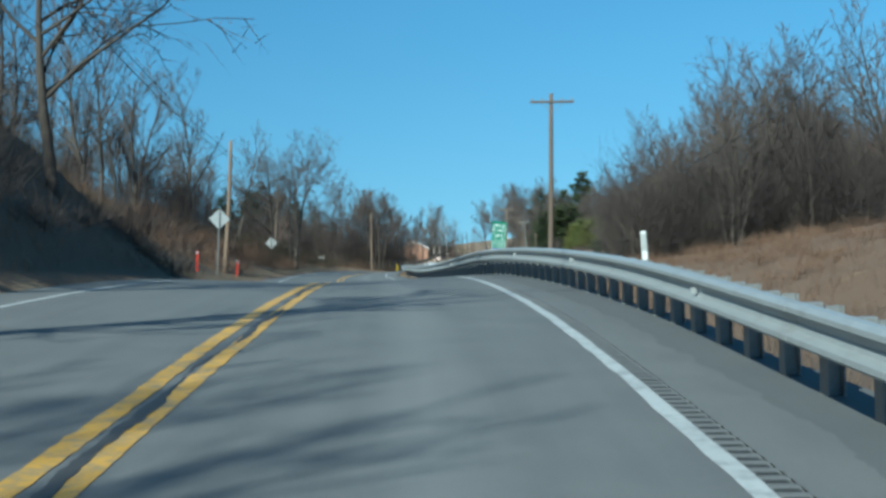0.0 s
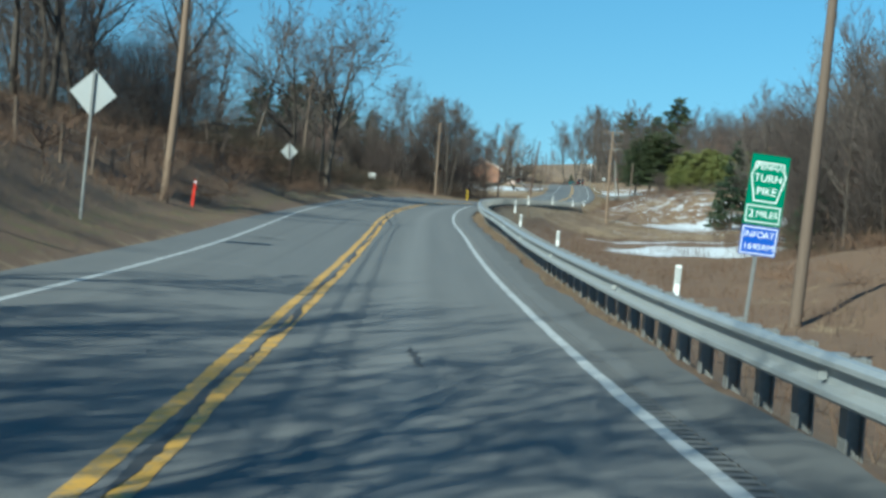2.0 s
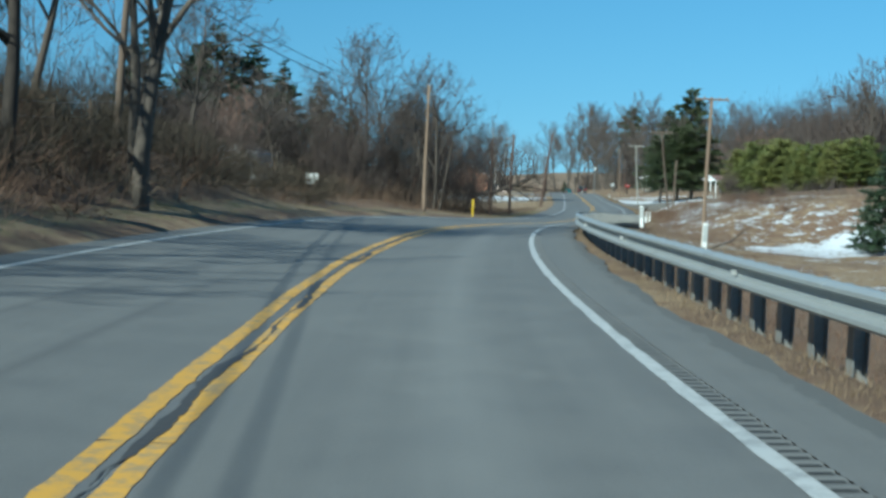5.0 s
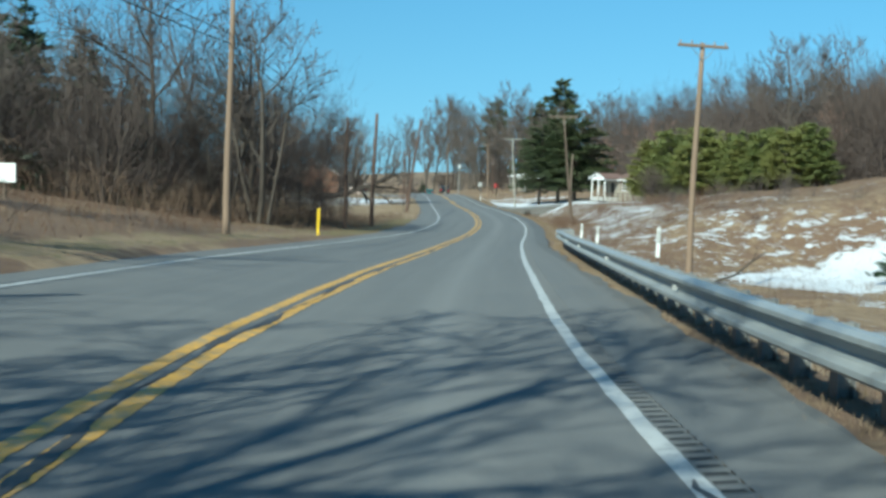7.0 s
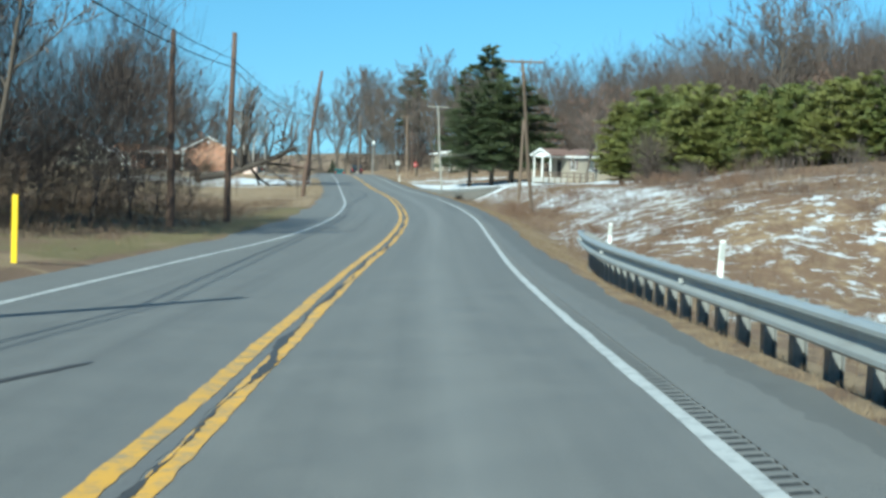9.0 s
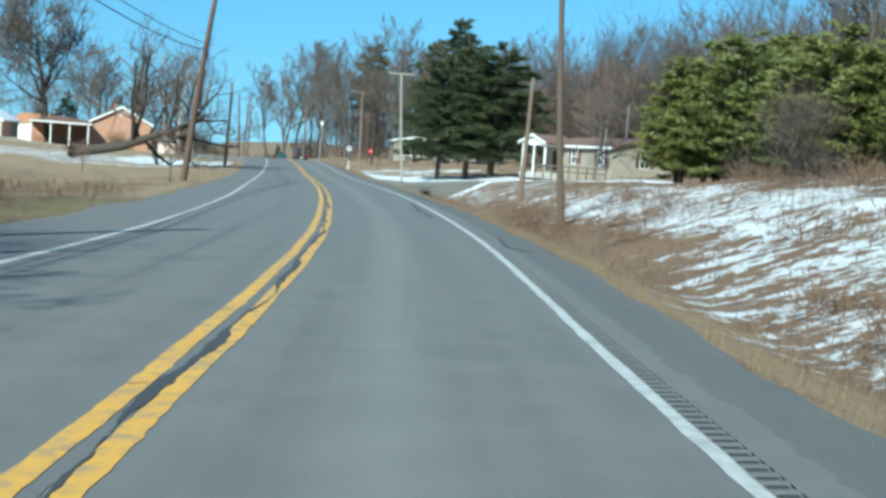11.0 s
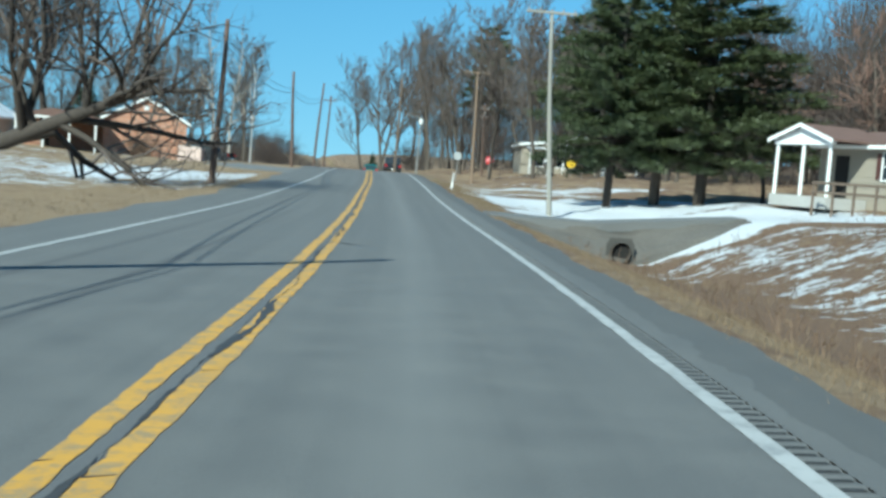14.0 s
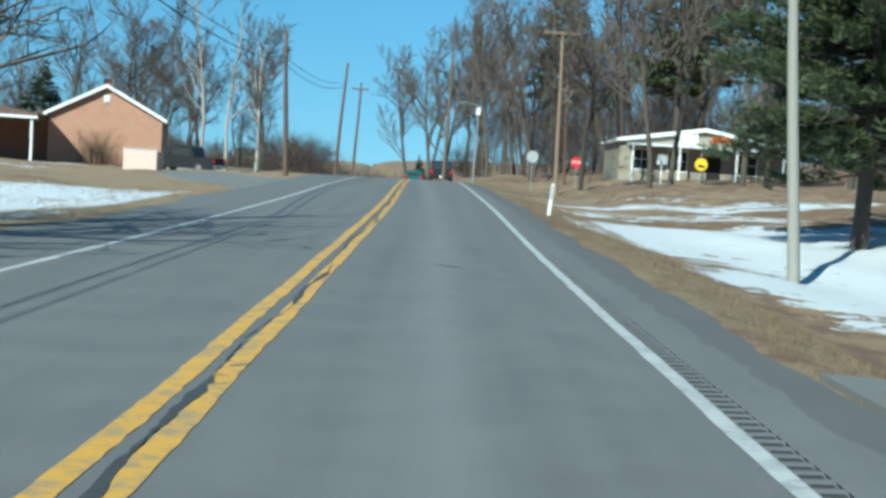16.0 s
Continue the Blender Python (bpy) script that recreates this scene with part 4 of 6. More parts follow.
TREE_KINDS = {
    "tall": [bare_tree_meshes(s, 15, 0.22, (13, 7, 5, 3), upward=0.38, ratio=0.42) for s in (1, 2, 3)],
    "far": [bare_tree_meshes(s, 15, 0.21, (15, 10, 8), top=3, upward=0.36, ratio=0.44, thin=0.024) for s in (4, 5, 6)],
    "wide": [bare_tree_meshes(s, 12, 0.27, (13, 7, 6, 3), upward=0.16, ratio=0.6) for s in (11, 12)],
    "multi": [bare_tree_meshes(s, 12, 0.2, (8, 6, 5, 3), upward=0.3, ratio=0.45, stems=3) for s in (21, 22)],
    "round": [bare_tree_meshes(31, 12, 0.34, (20, 10, 7, 4), upward=0.2, ratio=0.62, thin=0.034)],
    "birch": [bare_tree_meshes(41, 14, 0.17, (12, 6, 5, 3), upward=0.35, ratio=0.36, trunk_mat=BIRCH, wiggle=0.12)],
    "red": [bare_tree_meshes(s, 9, 0.16, (12, 7, 6, 3), upward=0.28, ratio=0.5, twig_mat=TWIG_RED) for s in (51, 52)],
}
TREE_LABEL = {
    "tall": "tall bare deciduous tree with grey bark",
    "far": "tall bare deciduous tree with grey bark",
    "wide": "broad bare deciduous tree with spreading limbs",
    "multi": "bare tree with several stems from one foot",
    "round": "large bare tree with a rounded dense crown",
    "birch": "slender white-barked birch without leaves",
    "red": "small bare tree with dense reddish twigs",
}


def bare_tree(kind, x, y, scale=1.0, turn=None, z=None, tilt=(0, 0)):
    pair = TREE_KINDS[kind][random.randrange(len(TREE_KINDS[kind]))]
    m = pose(x, y, (gz(x, y) - 0.05) if z is None else z, tilt[0], tilt[1], random.uniform(0, 360) if turn is None else turn)
    t = thing("bare_tree", TREE_LABEL[kind], "tree", m @ Matrix.Diagonal((scale, scale, scale * random.uniform(0.93, 1.07), 1)), group="bare trees")
    part("trunk", pair[0], BARK, t)
    part("crown", pair[1], TWIG, t)
    return t


def conifer_meshes(seed, h, spread, mat, layers=26, bare=0.12, droop=0.0, tuft=0.34, density=1.0, irregular=0.2, open_top=False, blades=3, fat=0.2):
    """A conifer: trunk, whorls of limbs, and many tufts of needles."""
    rs = np.random.RandomState(seed)
    wood, nv, nf = Geo(), [], []
    wood.tube([(0, 0, -0.4), (0.04, 0, h * 0.3), (0, 0.05, h * 0.65), (0, 0, h)], [h * 0.021, h * 0.017, h * 0.01, 0.015], 8, cap=False)
    count = 0
    for k in range(layers):
        s = k / (layers - 1)
        z = h * (bare + (0.98 - bare) * s)
        reach = spread * ((1 - s) ** 0.85 if not open_top else (1 - 0.75 * s) * (0.35 + 0.65 * math.sin(min(1, s * 2.2 + 0.25) * 1.57)))
        for j in range(6 if s < 0.85 else 4):
            a = rs.rand() * 6.283
            ln = reach * (1 - irregular + 2 * irregular * rs.rand()) + 0.12
            rise = droop + 0.28 * s + 0.1 * rs.randn()
            p0 = np.array([0, 0, z + 0.25 * rs.randn()])
            p1 = p0 + ln * np.array([math.cos(a), math.sin(a), rise])
            mid = (p0 + p1) / 2 - np.array([0, 0, 0.06 * ln])
            wood.tube([p0, mid, p1], [0.012 + 0.012 * ln, 0.01 + 0.007 * ln, 0.006], 3, cap=False)
            tufts = max(3, int(density * ln * 9))
            for q in range(tufts):
                u = 0.25 + 0.75 * rs.rand() ** 0.7
                c = (p0 * (1 - u) + p1 * u) + rs.randn(3) * np.array([0.13, 0.13, 0.07]) * (0.5 + ln * 0.3)
                for b in range(blades):
                    d = rs.randn(3)
                    d[2] = abs(d[2]) * 0.6 + 0.1
                    d += 0.8 * np.array([math.cos(a), math.sin(a), 0.0])
                    d *= tuft * (0.6 + 0.7 * rs.rand()) / np.linalg.norm(d)
                    w = np.cross(d, rs.randn(3))
                    w *= tuft * fat / (np.linalg.norm(w) + 1e-9)
                    nv += [c - w, c + w, c + d * 1.15]
                    nf.append((count, count + 1, count + 2))
                    count += 3
    wm = wood.mesh("trunk")
    wm.materials.append(BARK)
    nm = bpy.data.meshes.new("crown")
    nm.from_pydata([tuple(v) for v in nv], [], nf)
    nm.materials.append(mat)
    return wm, nm


CONIFERS = {
    "pine": [conifer_meshes(s, 13, 5.4, PINE, 24, 0.2, -0.04, 0.32, 2.6, 0.3, True, 6, 0.09) for s in (61, 62)],
    "young": [conifer_meshes(s, 7.5, 2.5, YPINE, 21, 0.1, 0.12, 0.3, 2.2, 0.4, True, 4, 0.13) for s in (71, 72, 73)],
    "spruce": [conifer_meshes(s, 11, 3.0, SPRUCE, 32, 0.05, -0.12, 0.36, 1.3, 0.18) for s in (81, 82)],
    "white_pine": [conifer_meshes(91, 20, 4.6, PINE, 24, 0.4, 0.05, 0.6, 0.9, 0.4, True)],
}
CONIFER_LABEL = {
    "pine": "dark green full-grown pine with wide drooping limbs",
    "young": "young bushy yellow-green pine",
    "spruce": "dark green conical spruce",
    "white_pine": "tall ragged pine with a bare lower trunk",
}


def conifer(kind, x, y, scale=1.0, z=None, wide=1.0):
    pair = CONIFERS[kind][random.randrange(len(CONIFERS[kind]))]
    m = pose(x, y, (gz(x, y) - 0.05) if z is None else z, random.uniform(-2, 2), random.uniform(-2, 2), random.uniform(0, 360))
    t = thing("evergreen_tree", CONIFER_LABEL[kind], "evergreen tree", m @ Matrix.Diagonal((scale * wide, scale * wide, scale, 1)), group="evergreen trees")
    part("trunk", pair[0], BARK, t)
    part("crown", pair[1], PINE, t)
    return t


def scatter(n, seed, xr, yr, keep=None):
    r = random.Random(seed)
    out = []
    tries = 0
    while len(out) < n and tries < n * 30:
        tries += 1
        x, y = r.uniform(*xr), r.uniform(*yr)
        if all((x - a) ** 2 + (y - b) ** 2 > 2.2 for a, b in out) and (keep is None or keep(x, y)):
            out.append((x, y))
    return out


# left bank, whose trees throw their shade over the road
for kind, x, y, s, turn in [("wide", -9.9, 29.6, 0.66, 40), ("multi", -11.6, 30.0, 0.55, 0), 
                            ("tall", -11.2, 19.5, 0.85, 80), ("tall", -11.8, 22.5, 0.64, 180), ("wide", -12.5, 10, 0.7, 150), ("tall", -11, 2, 0.7, 20), ("tall", -12.0, -9, 0.8, 0), ("tall", -16, 32, 0.65, 30), ("tall", -17, 39, 0.6, 60), ("multi", -15, 28, 0.7, 90), ("tall", -16.8, 26.5, 0.72, 15), ("multi", -18, 30, 0.7, 240)]:
    bare_tree(kind, x, y, s, turn)
for k, (x, y) in enumerate(scatter(30, 5, (-48, -21), (54, 132), lambda x, y: x < (-23.5 if y < 100 else -20.5))):
    bare_tree(("tall", "multi", "wide", "tall")[k % 4], x, y, 0.66 + 0.25 * ((k * 37) % 10) / 10)
for x, y, s, w in [(-22.2, 176, 0.95, 1.1), (-25.0, 177, 1.08, 1.5), (-27.2, 175, 1.12, 1.6), (-29.5, 178, 1.05, 1.4), (-19.4, 178, 0.84, 1.15), (-16.8, 178, 0.66, 1.1), (-32, 170, 1.0, 1.4)]:
    conifer("spruce", x, y, s, wide=w)
bare_tree("wide", -13.8, 109.0, 0.82, 30)
bare_tree("tall", -14.6, 111.0, 0.7)
bare_tree("wide", -15.8, 106.0, 0.7, 200)
bare_tree("wide", -19.7, 136.5, 0.6, 80)
bare_tree("multi", -22.5, 138.0, 0.5)
for kind, x, y, s in (("tall", -22.5, 84, 0.8), ("tall", -24, 79, 0.85), ("tall", -26, 88, 0.9), ("tall", -25, 95, 0.85), ("multi", -23, 89, 0.75), ):
    bare_tree(kind, x, y, s)
# the clump beyond the tan pole
for k, (x, y) in enumerate(scatter(32, 8, (-27, -8.5), (158, 188), lambda x, y: x - float(road_x(y)) < (-15.5 if y < 171 else -12))):
    bare_tree(("tall", "multi", "red", "wide")[k % 4], x, y, (0.72 if x > -15.5 else 0.46) + 0.16 * ((k * 53) % 10) / 10)
# the wood on the right
for k, (x, y) in enumerate(scatter(34, 9, (14, 50), (83, 134), lambda x, y: 14.5 + 0.1 * (y - 83) < x < 30 + 0.5 * (y - 83))):
    bare_tree(("tall", "multi", "wide", "red", "tall")[k % 5], x, y, (0.66 + 0.3 * ((k * 29) % 10) / 10) * (0.75 + 0.5 * min(1, (x - 14) / 14)))
for k, (x, y) in enumerate(scatter(22, 29, (13.5, 36), (80, 112), lambda x, y: x > 14 + 0.1 * (y - 80))):
    bare_tree(("tall", "multi", "tall")[k % 3], x, y, (0.62 + 0.25 * ((k * 29) % 10) / 10) * (0.75 + 0.5 * min(1, (x - 14) / 14)))
for x, y, s in [(17.5, 106, 0.55), (20, 98, 0.7), (23.5, 101, 0.8), (26, 95, 0.75), (29.5, 97, 0.85), (19, 112, 0.6)]:
    conifer("spruce", x, y, s)
conifer("spruce", 23.5, 165, 0.92)
# young pines on the slope, in a belt that comes nearer the road to the south
belt = random.Random(10)
for k in range(58):
    s = belt.uniform(-0.02, 1.0) if k > 13 else k / 13
    d = 13.0 * belt.random() ** 1.4 if k > 13 else belt.uniform(-0.6, 0.9)
    px, py = 26.3 + 6.0 * s + 0.97 * d, 228.0 - 29.0 * s + 0.25 * d
    if px > 0.404 * py - 48.4:
        continue
    conifer("young", px, py, (0.88 - 0.33 * min(1.0, s)) * belt.uniform(0.82, 1.12), wide=1.25)
# three big pines by the snowy yard
conifer("pine", 25.5, 283.5, 0.93)
conifer("pine", 28.6, 284.8, 1.0, wide=1.2)
conifer("pine", 30.8, 283.4, 0.97, wide=1.45)
conifer("white_pine", 33.4, 386.5, 1.05)
conifer("white_pine", 45.4, 369.3, 1.2)
conifer("white_pine", 38.5, 352.0, 0.9)
# tall woods behind the young pines
for k, (x, y) in enumerate(scatter(30, 14, (46, 92), (228, 335), lambda x, y: x - 46 > 0.55 * (226 + 30 - y) and x > 44)):
    bare_tree(("far", "far", "red")[k % 3], x, y, 1.0 + 0.3 * ((k * 31) % 10) / 10)
# trees along the far road
for k, (x, y) in enumerate(scatter(28, 12, (20, 62), (322, 420), lambda x, y: x - float(road_x(min(y, 500))) > 7.5 and not (28 < x < 44 and 324 < y < 350))):
    bare_tree(("far", "far", "multi")[k % 3], x, y, 0.95 + 0.4 * ((k * 31) % 10) / 10)
for k, (x, y) in enumerate(scatter(15, 13, (-22, 3.0), (350, 410), lambda x, y: x - float(road_x(y)) < -15)):
    bare_tree(("far", "multi", "far")[k % 3], x, y, 0.8 + 0.35 * ((k * 31) % 10) / 10)
for x, y, s in ((18, 440, 1.5), (21, 428, 1.5), (24, 444, 1.65), (27, 434, 1.5), (22, 458, 1.7), (30, 448, 1.6)):
    bare_tree("far", x, y, s)
for x, y, s in ((27.4, 316, 0.85), (30.2, 322, 0.9), (33.4, 318, 0.95), (36.2, 322, 0.85), (38.6, 315, 0.95), (41.5, 321, 0.9), (24.6, 322, 0.8)):
    bare_tree("far", x, y, s)
conifer("spruce", 19.0, 420, 0.6)
bare_tree("birch", -2.4, 349, 1.1), bare_tree("birch", -0.6, 351, 1.0), bare_tree("birch", 1.5, 356, 0.9)
bare_tree("round", -18.0, 340, 1.3)
bare_tree("red", 38, 292, 1.0), bare_tree("red", 42, 286, 1.15), bare_tree("wide", 34.4, 262.8, 0.62), bare_tree("wide", 41.5, 250.6, 0.75), bare_tree("red", 46, 280, 1.1)


# Thickets, dead grass and far woods
def sliver_mesh(bases, tips, r):
    """Many thin tapering stems at once."""
    ax = tips - bases
    u = np.cross(ax, np.sin(bases * 37.0) + 0.01)
    u *= (r / (np.linalg.norm(u, axis=1) + 1e-9))[:, None]
    v = np.stack([bases + u, bases - u, tips], 1).reshape(-1, 3)
    f = 3 * np.arange(len(bases))[:, None] + [0, 1, 2]
    return v, f


def stuff(name, v, f, mat, label, category):
    me = bpy.data.meshes.new(name)
    me.from_pydata(v.tolist(), [], f.tolist())
    return tagged(part(name, me, mat), label, category, kind="stuff")


def thicket(name, seed, spots, h, stems, mat, label, r=0.012):
    """Sprays of bare stems that fork once."""
    rs = np.random.RandomState(seed)
    spots = np.array(spots)
    n = len(spots)
    c = np.repeat(spots, stems, 0)
    a, out = rs.rand(n * stems) * 6.283, rs.rand(n * stems) ** 0.7
    hh = h * (0.45 + 0.75 * np.repeat(rs.rand(n), stems)) * (0.55 + 0.5 * rs.rand(n * stems))
    base = np.stack([c[:, 0] + 0.35 * rs.randn(n * stems), c[:, 1] + 0.35 * rs.randn(n * stems)], -1)
    bz = ground_z(base[:, 0], base[:, 1]) - 0.05
    B = np.c_[base, bz]
    T = B + np.stack([np.cos(a) * out * hh * 0.6, np.sin(a) * out * hh * 0.6, hh], -1)
    allb, allt, allr = [B], [T], [np.full(len(B), r)]
    for k in range(3):
        s = 0.35 + 0.5 * rs.rand(len(B))
        p = B + (T - B) * s[:, None]
        q = p + np.stack([rs.randn(len(B)) * 0.3, rs.randn(len(B)) * 0.3, 0.25 + 0.4 * rs.rand(len(B))], -1) * (hh * 0.45)[:, None]
        allb.append(p), allt.append(q), allr.append(np.full(len(B), r * 0.75))
    v, f = sliver_mesh(np.concatenate(allb), np.concatenate(allt), np.concatenate(allr))
    return stuff(name, v, f, mat, label, "brush")


def spots_in(n, seed, la_range, y_range, keep=None):
    rs = np.random.RandomState(seed)
    ys = rs.uniform(*y_range, n)
    las = rs.uniform(*la_range, n)
    xs = road_x(ys) + las
    p = np.stack([xs, ys], -1)
    return p if keep is None else p[keep(xs, ys)]


thicket("brush_thicket", 1, spots_in(420, 1, (-22, -8.2), (-4, 46)), 0.8, 9, BRUSH, "dry brown brush on the shaded road bank")
thicket("brush_thicket", 2, spots_in(520, 2, (-40, -13.5), (58, 135)), 0.9, 9, BRUSH, "dry brown brush on the grassy hillside")
thicket("brush_thicket", 3, spots_in(420, 3, (-34, -11), (152, 210)), 1.9, 10, BRUSH, "dense leafless brush under the tree clump")
thicket("brush_thicket", 4, spots_in(600, 4, (19, 60), (80, 136)), 2.2, 10, BRUSH, "leafless undergrowth at the edge of the wood", 0.014)
thicket("brush_thicket", 5, spots_in(260, 5, (5, 13), (-10, 168)), 0.8, 8, BRUSH, "dry weeds on the slope behind the guard rail")
thicket("brush_thicket", 6, spots_in(330, 6, (4.6, 13), (172, 254)), 0.65, 8, BRUSH, "dead weeds in the snowy ditch")
thicket("brush_thicket", 7, spots_in(60, 7, (13, 24), (180, 222)), 1.8, 14, TWIG, "thin leafless saplings on the slope")
thicket("brush_thicket", 8, spots_in(120, 8, (-34, -19), (112, 150)), 2.4, 12, TWIG, "tangled leafless shrubs on the bank", 0.014)


def haze(name, seed, spots, h, girth, twigs, ln, r, mat, label):
    """Leafless undergrowth and young trees: stems, limbs and clouds of fine twigs."""
    rs = np.random.RandomState(seed)
    bs, ts, rr = [], [], []
    for x, y in spots:
        o = np.array([x, y, gz(x, y) - 0.1])
        H, R = h * rs.uniform(0.5, 1.1), girth * rs.uniform(0.7, 1.2)
        lean = np.array([rs.randn() * 0.12, rs.randn() * 0.12, 1.0])
        k = 11
        w = 0.12 + 0.83 * rs.rand(k)
        a = rs.rand(k) * 6.283
        wide = R * np.sqrt(np.clip(1 - (np.abs(w - 0.5) / 0.56) ** 2, 0.05, 1)) * rs.uniform(0.25, 1.0, k)
        ctr = o + lean * (w * H)[:, None] + np.stack([np.cos(a) * wide, np.sin(a) * wide, 0 * a], -1)
        root = o + lean * (w * H * 0.55)[:, None]
        bs.append(root), ts.append(ctr), rr.append(np.full(k, r * 2.2))
        bs.append(o[None] + 0.1 * rs.randn(1, 3)), ts.append((o + lean * H)[None]), rr.append(np.full(1, r * 4))
        pick = rs.randint(0, k, twigs)
        p = ctr[pick] + rs.randn(twigs, 3) * np.array([0.3 * R, 0.3 * R, 0.1 * H])
        p[:, 2] = np.maximum(p[:, 2], o[2])
        d = (p - (o + lean * 0.35 * H)) * np.array([1, 1, 0.5])
        d = 0.7 * d / (np.linalg.norm(d, axis=1)[:, None] + 1e-6) + np.array([0, 0, 0.7]) + 0.45 * rs.randn(twigs, 3)
        bs.append(p), ts.append(p + d * (ln * (0.5 + 0.7 * rs.rand(twigs)))[:, None]), rr.append(r * (0.6 + 0.6 * rs.rand(twigs)))
    v, f = sliver_mesh(np.concatenate(bs), np.concatenate(ts), np.concatenate(rr))
    return stuff(name, v, f, mat, label, "undergrowth")


haze("leafless_undergrowth", 41, scatter(60, 41, (-32, -6), (157, 190), lambda x, y: x - float(road_x(y)) < (-14 if y < 172 else -10.5)), 7.0, 2.4, 1000, 0.8, 0.0095, HAZE, "dense fine leafless undergrowth in the tree clump")
haze("leafless_undergrowth", 42, scatter(90, 42, (14, 56), (82, 136), lambda x, y: 14.5 + 0.1 * (y - 83) < x < 31 + 0.5 * (y - 83)), 8.6, 2.5, 1500, 0.85, 0.0115, WOOD_HAZE, "dense fine leafless undergrowth in the wood")
haze("leafless_undergrowth", 52, scatter(70, 52, (13.5, 34), (80, 114), lambda x, y: x > 14 + 0.1 * (y - 80)), 9.0, 2.5, 1200, 0.85, 0.0115, WOOD_HAZE, "dense leafless saplings along the edge of the wood")
haze("leafless_undergrowth", 53, scatter(34, 53, (-40, -22), (60, 132), lambda x, y: x < (-24.5 if y < 100 else -21)), 5.5, 2.2, 1000, 0.75, 0.01, HAZE, "dense leafless saplings behind the old fence")
haze("leafless_undergrowth", 54, scatter(26, 54, (-16, -8.2), (14, 42), lambda x, y: True), 1.0, 1.3, 500, 0.5, 0.008, HAZE, "tangled dead brush on the shaded road bank")
haze("leafless_undergrowth", 43, scatter(50, 43, (-54, -21), (56, 140), lambda x, y: x < (-24.5 if y < 100 else -21)), 4.5, 2.2, 800, 0.7, 0.0095, HAZE, "fine leafless undergrowth up the hillside")
haze("leafless_undergrowth", 55, scatter(12, 55, (-25, -19.5), (84, 99)), 5.0, 2.2, 1100, 0.7, 0.0105, WOOD_HAZE, "dense leafless shrubs that shade the bank")
haze("leafless_undergrowth", 56, scatter(44, 56, (-20, 32), (432, 515)), 4.6, 3.0, 420, 1.4, 0.035, HAZE, "low brown woods on the far hill")
haze("leafless_undergrowth", 44, scatter(60, 44, (24, 75), (325, 425), lambda x, y: x - float(road_x(min(y, 500))) > 10 and not (28 < x < 44 and 324 < y < 350)), 9.5, 3.0, 700, 1.3, 0.02, HAZE, "leafless brown undergrowth along the far road")
haze("leafless_undergrowth", 45, scatter(135, 45, (46, 100), (175, 335), lambda x, y: x - 46 > 0.45 * (250 - y)), 14.5, 3.6, 1300, 1.5, 0.028, HAZE, "brown leafless young wood on the hill")
haze("leafless_undergrowth", 46, scatter(110, 46, (60, 140), (120, 420)), 15.0, 5.0, 900, 2.0, 0.04, HAZE, "brown leafless woods farther up the hill")
haze("leafless_undergrowth", 48, scatter(26, 48, (-14, 0), (174, 200), lambda x, y: -21 < x - float(road_x(y)) < -9.8), 7.5, 2.3, 1100, 0.8, 0.01, HAZE, "dense leafless saplings at the end of the clump")
haze("leafless_undergrowth", 49, scatter(8, 49, (-26, -19), (138, 152)), 4.5, 2.0, 900, 0.7, 0.0095, HAZE, "leafless shrubs in front of the spruces")
haze("leafless_undergrowth", 50, scatter(46, 50, (42, 78), (262, 318), lambda x, y: x > 44 or y > 284), 14.5, 3.4, 1200, 1.3, 0.026, HAZE, "brown leafless wood behind the mobile home")
haze("leafless_undergrowth", 51, scatter(36, 51, (-60, 2), (420, 520)), 7.0, 3.6, 600, 1.6, 0.035, HAZE, "leafless woods beyond the crest")
haze("leafless_undergrowth", 47, scatter(30, 47, (-60, -28), (150, 300)), 9.0, 3.4, 600, 1.3, 0.02, HAZE, "brown leafless young wood behind the yards")
thicket("brush_thicket", 9, spots_in(90, 9, (22, 40), (262, 300), lambda x, y: (x > 40) | (y > 292)), 2.2, 12, TWIG_RED, "reddish leafless shrubs behind the yard")


def tufts(name, seed, pts, h, mat, label, blades=6):
    rs = np.random.RandomState(seed)
    n = len(pts)
    c = np.repeat(pts, blades, 0)
    base = c + rs.randn(len(c), 2) * 0.07
    z = ground_z(base[:, 0], base[:, 1])
    hh = h * (0.4 + 0.9 * rs.rand(len(c)))
    a = rs.rand(len(c)) * 6.283
    tip = np.c_[base + np.stack([np.cos(a), np.sin(a)], -1) * (hh * (0.25 + 0.6 * rs.rand(len(c))))[:, None], z + hh]
    v, f = sliver_mesh(np.c_[base, z - 0.02], tip, np.full(len(c), 0.0042))
    return stuff(name, v, f, mat, label, "grass")


thicket("brush_thicket", 12, spots_in(1100, 13, (5.2, 26), (25, 132)), 0.6, 9, RUSSET, "reddish-brown dead weeds on the slope below the road", 0.009)
thicket("brush_thicket", 14, spots_in(900, 14, (-23, -8.6), (44, 118)), 0.5, 10, RUSSET, "tangled reddish dead weeds on the hillside", 0.009)
thicket("brush_thicket", 15, spots_in(480, 15, (-15, -8.0), (170, 216)), 0.5, 9, BRUSH, "dark dead weeds beside the road", 0.009)
haze("dead_brush", 16, scatter(44, 16, (-21, -10), (54, 116), lambda x, y: x < -12.4 - 0.02 * (y - 50)), 1.4, 1.3, 420, 0.45, 0.008, RUSSET, "low tangled clumps of dead brush")
thicket("brush_thicket", 10, spots_in(620, 10, (-18, -8.2), (112, 158)), 0.42, 9, RUSSET, "low reddish dead weeds on the far verge", 0.008)
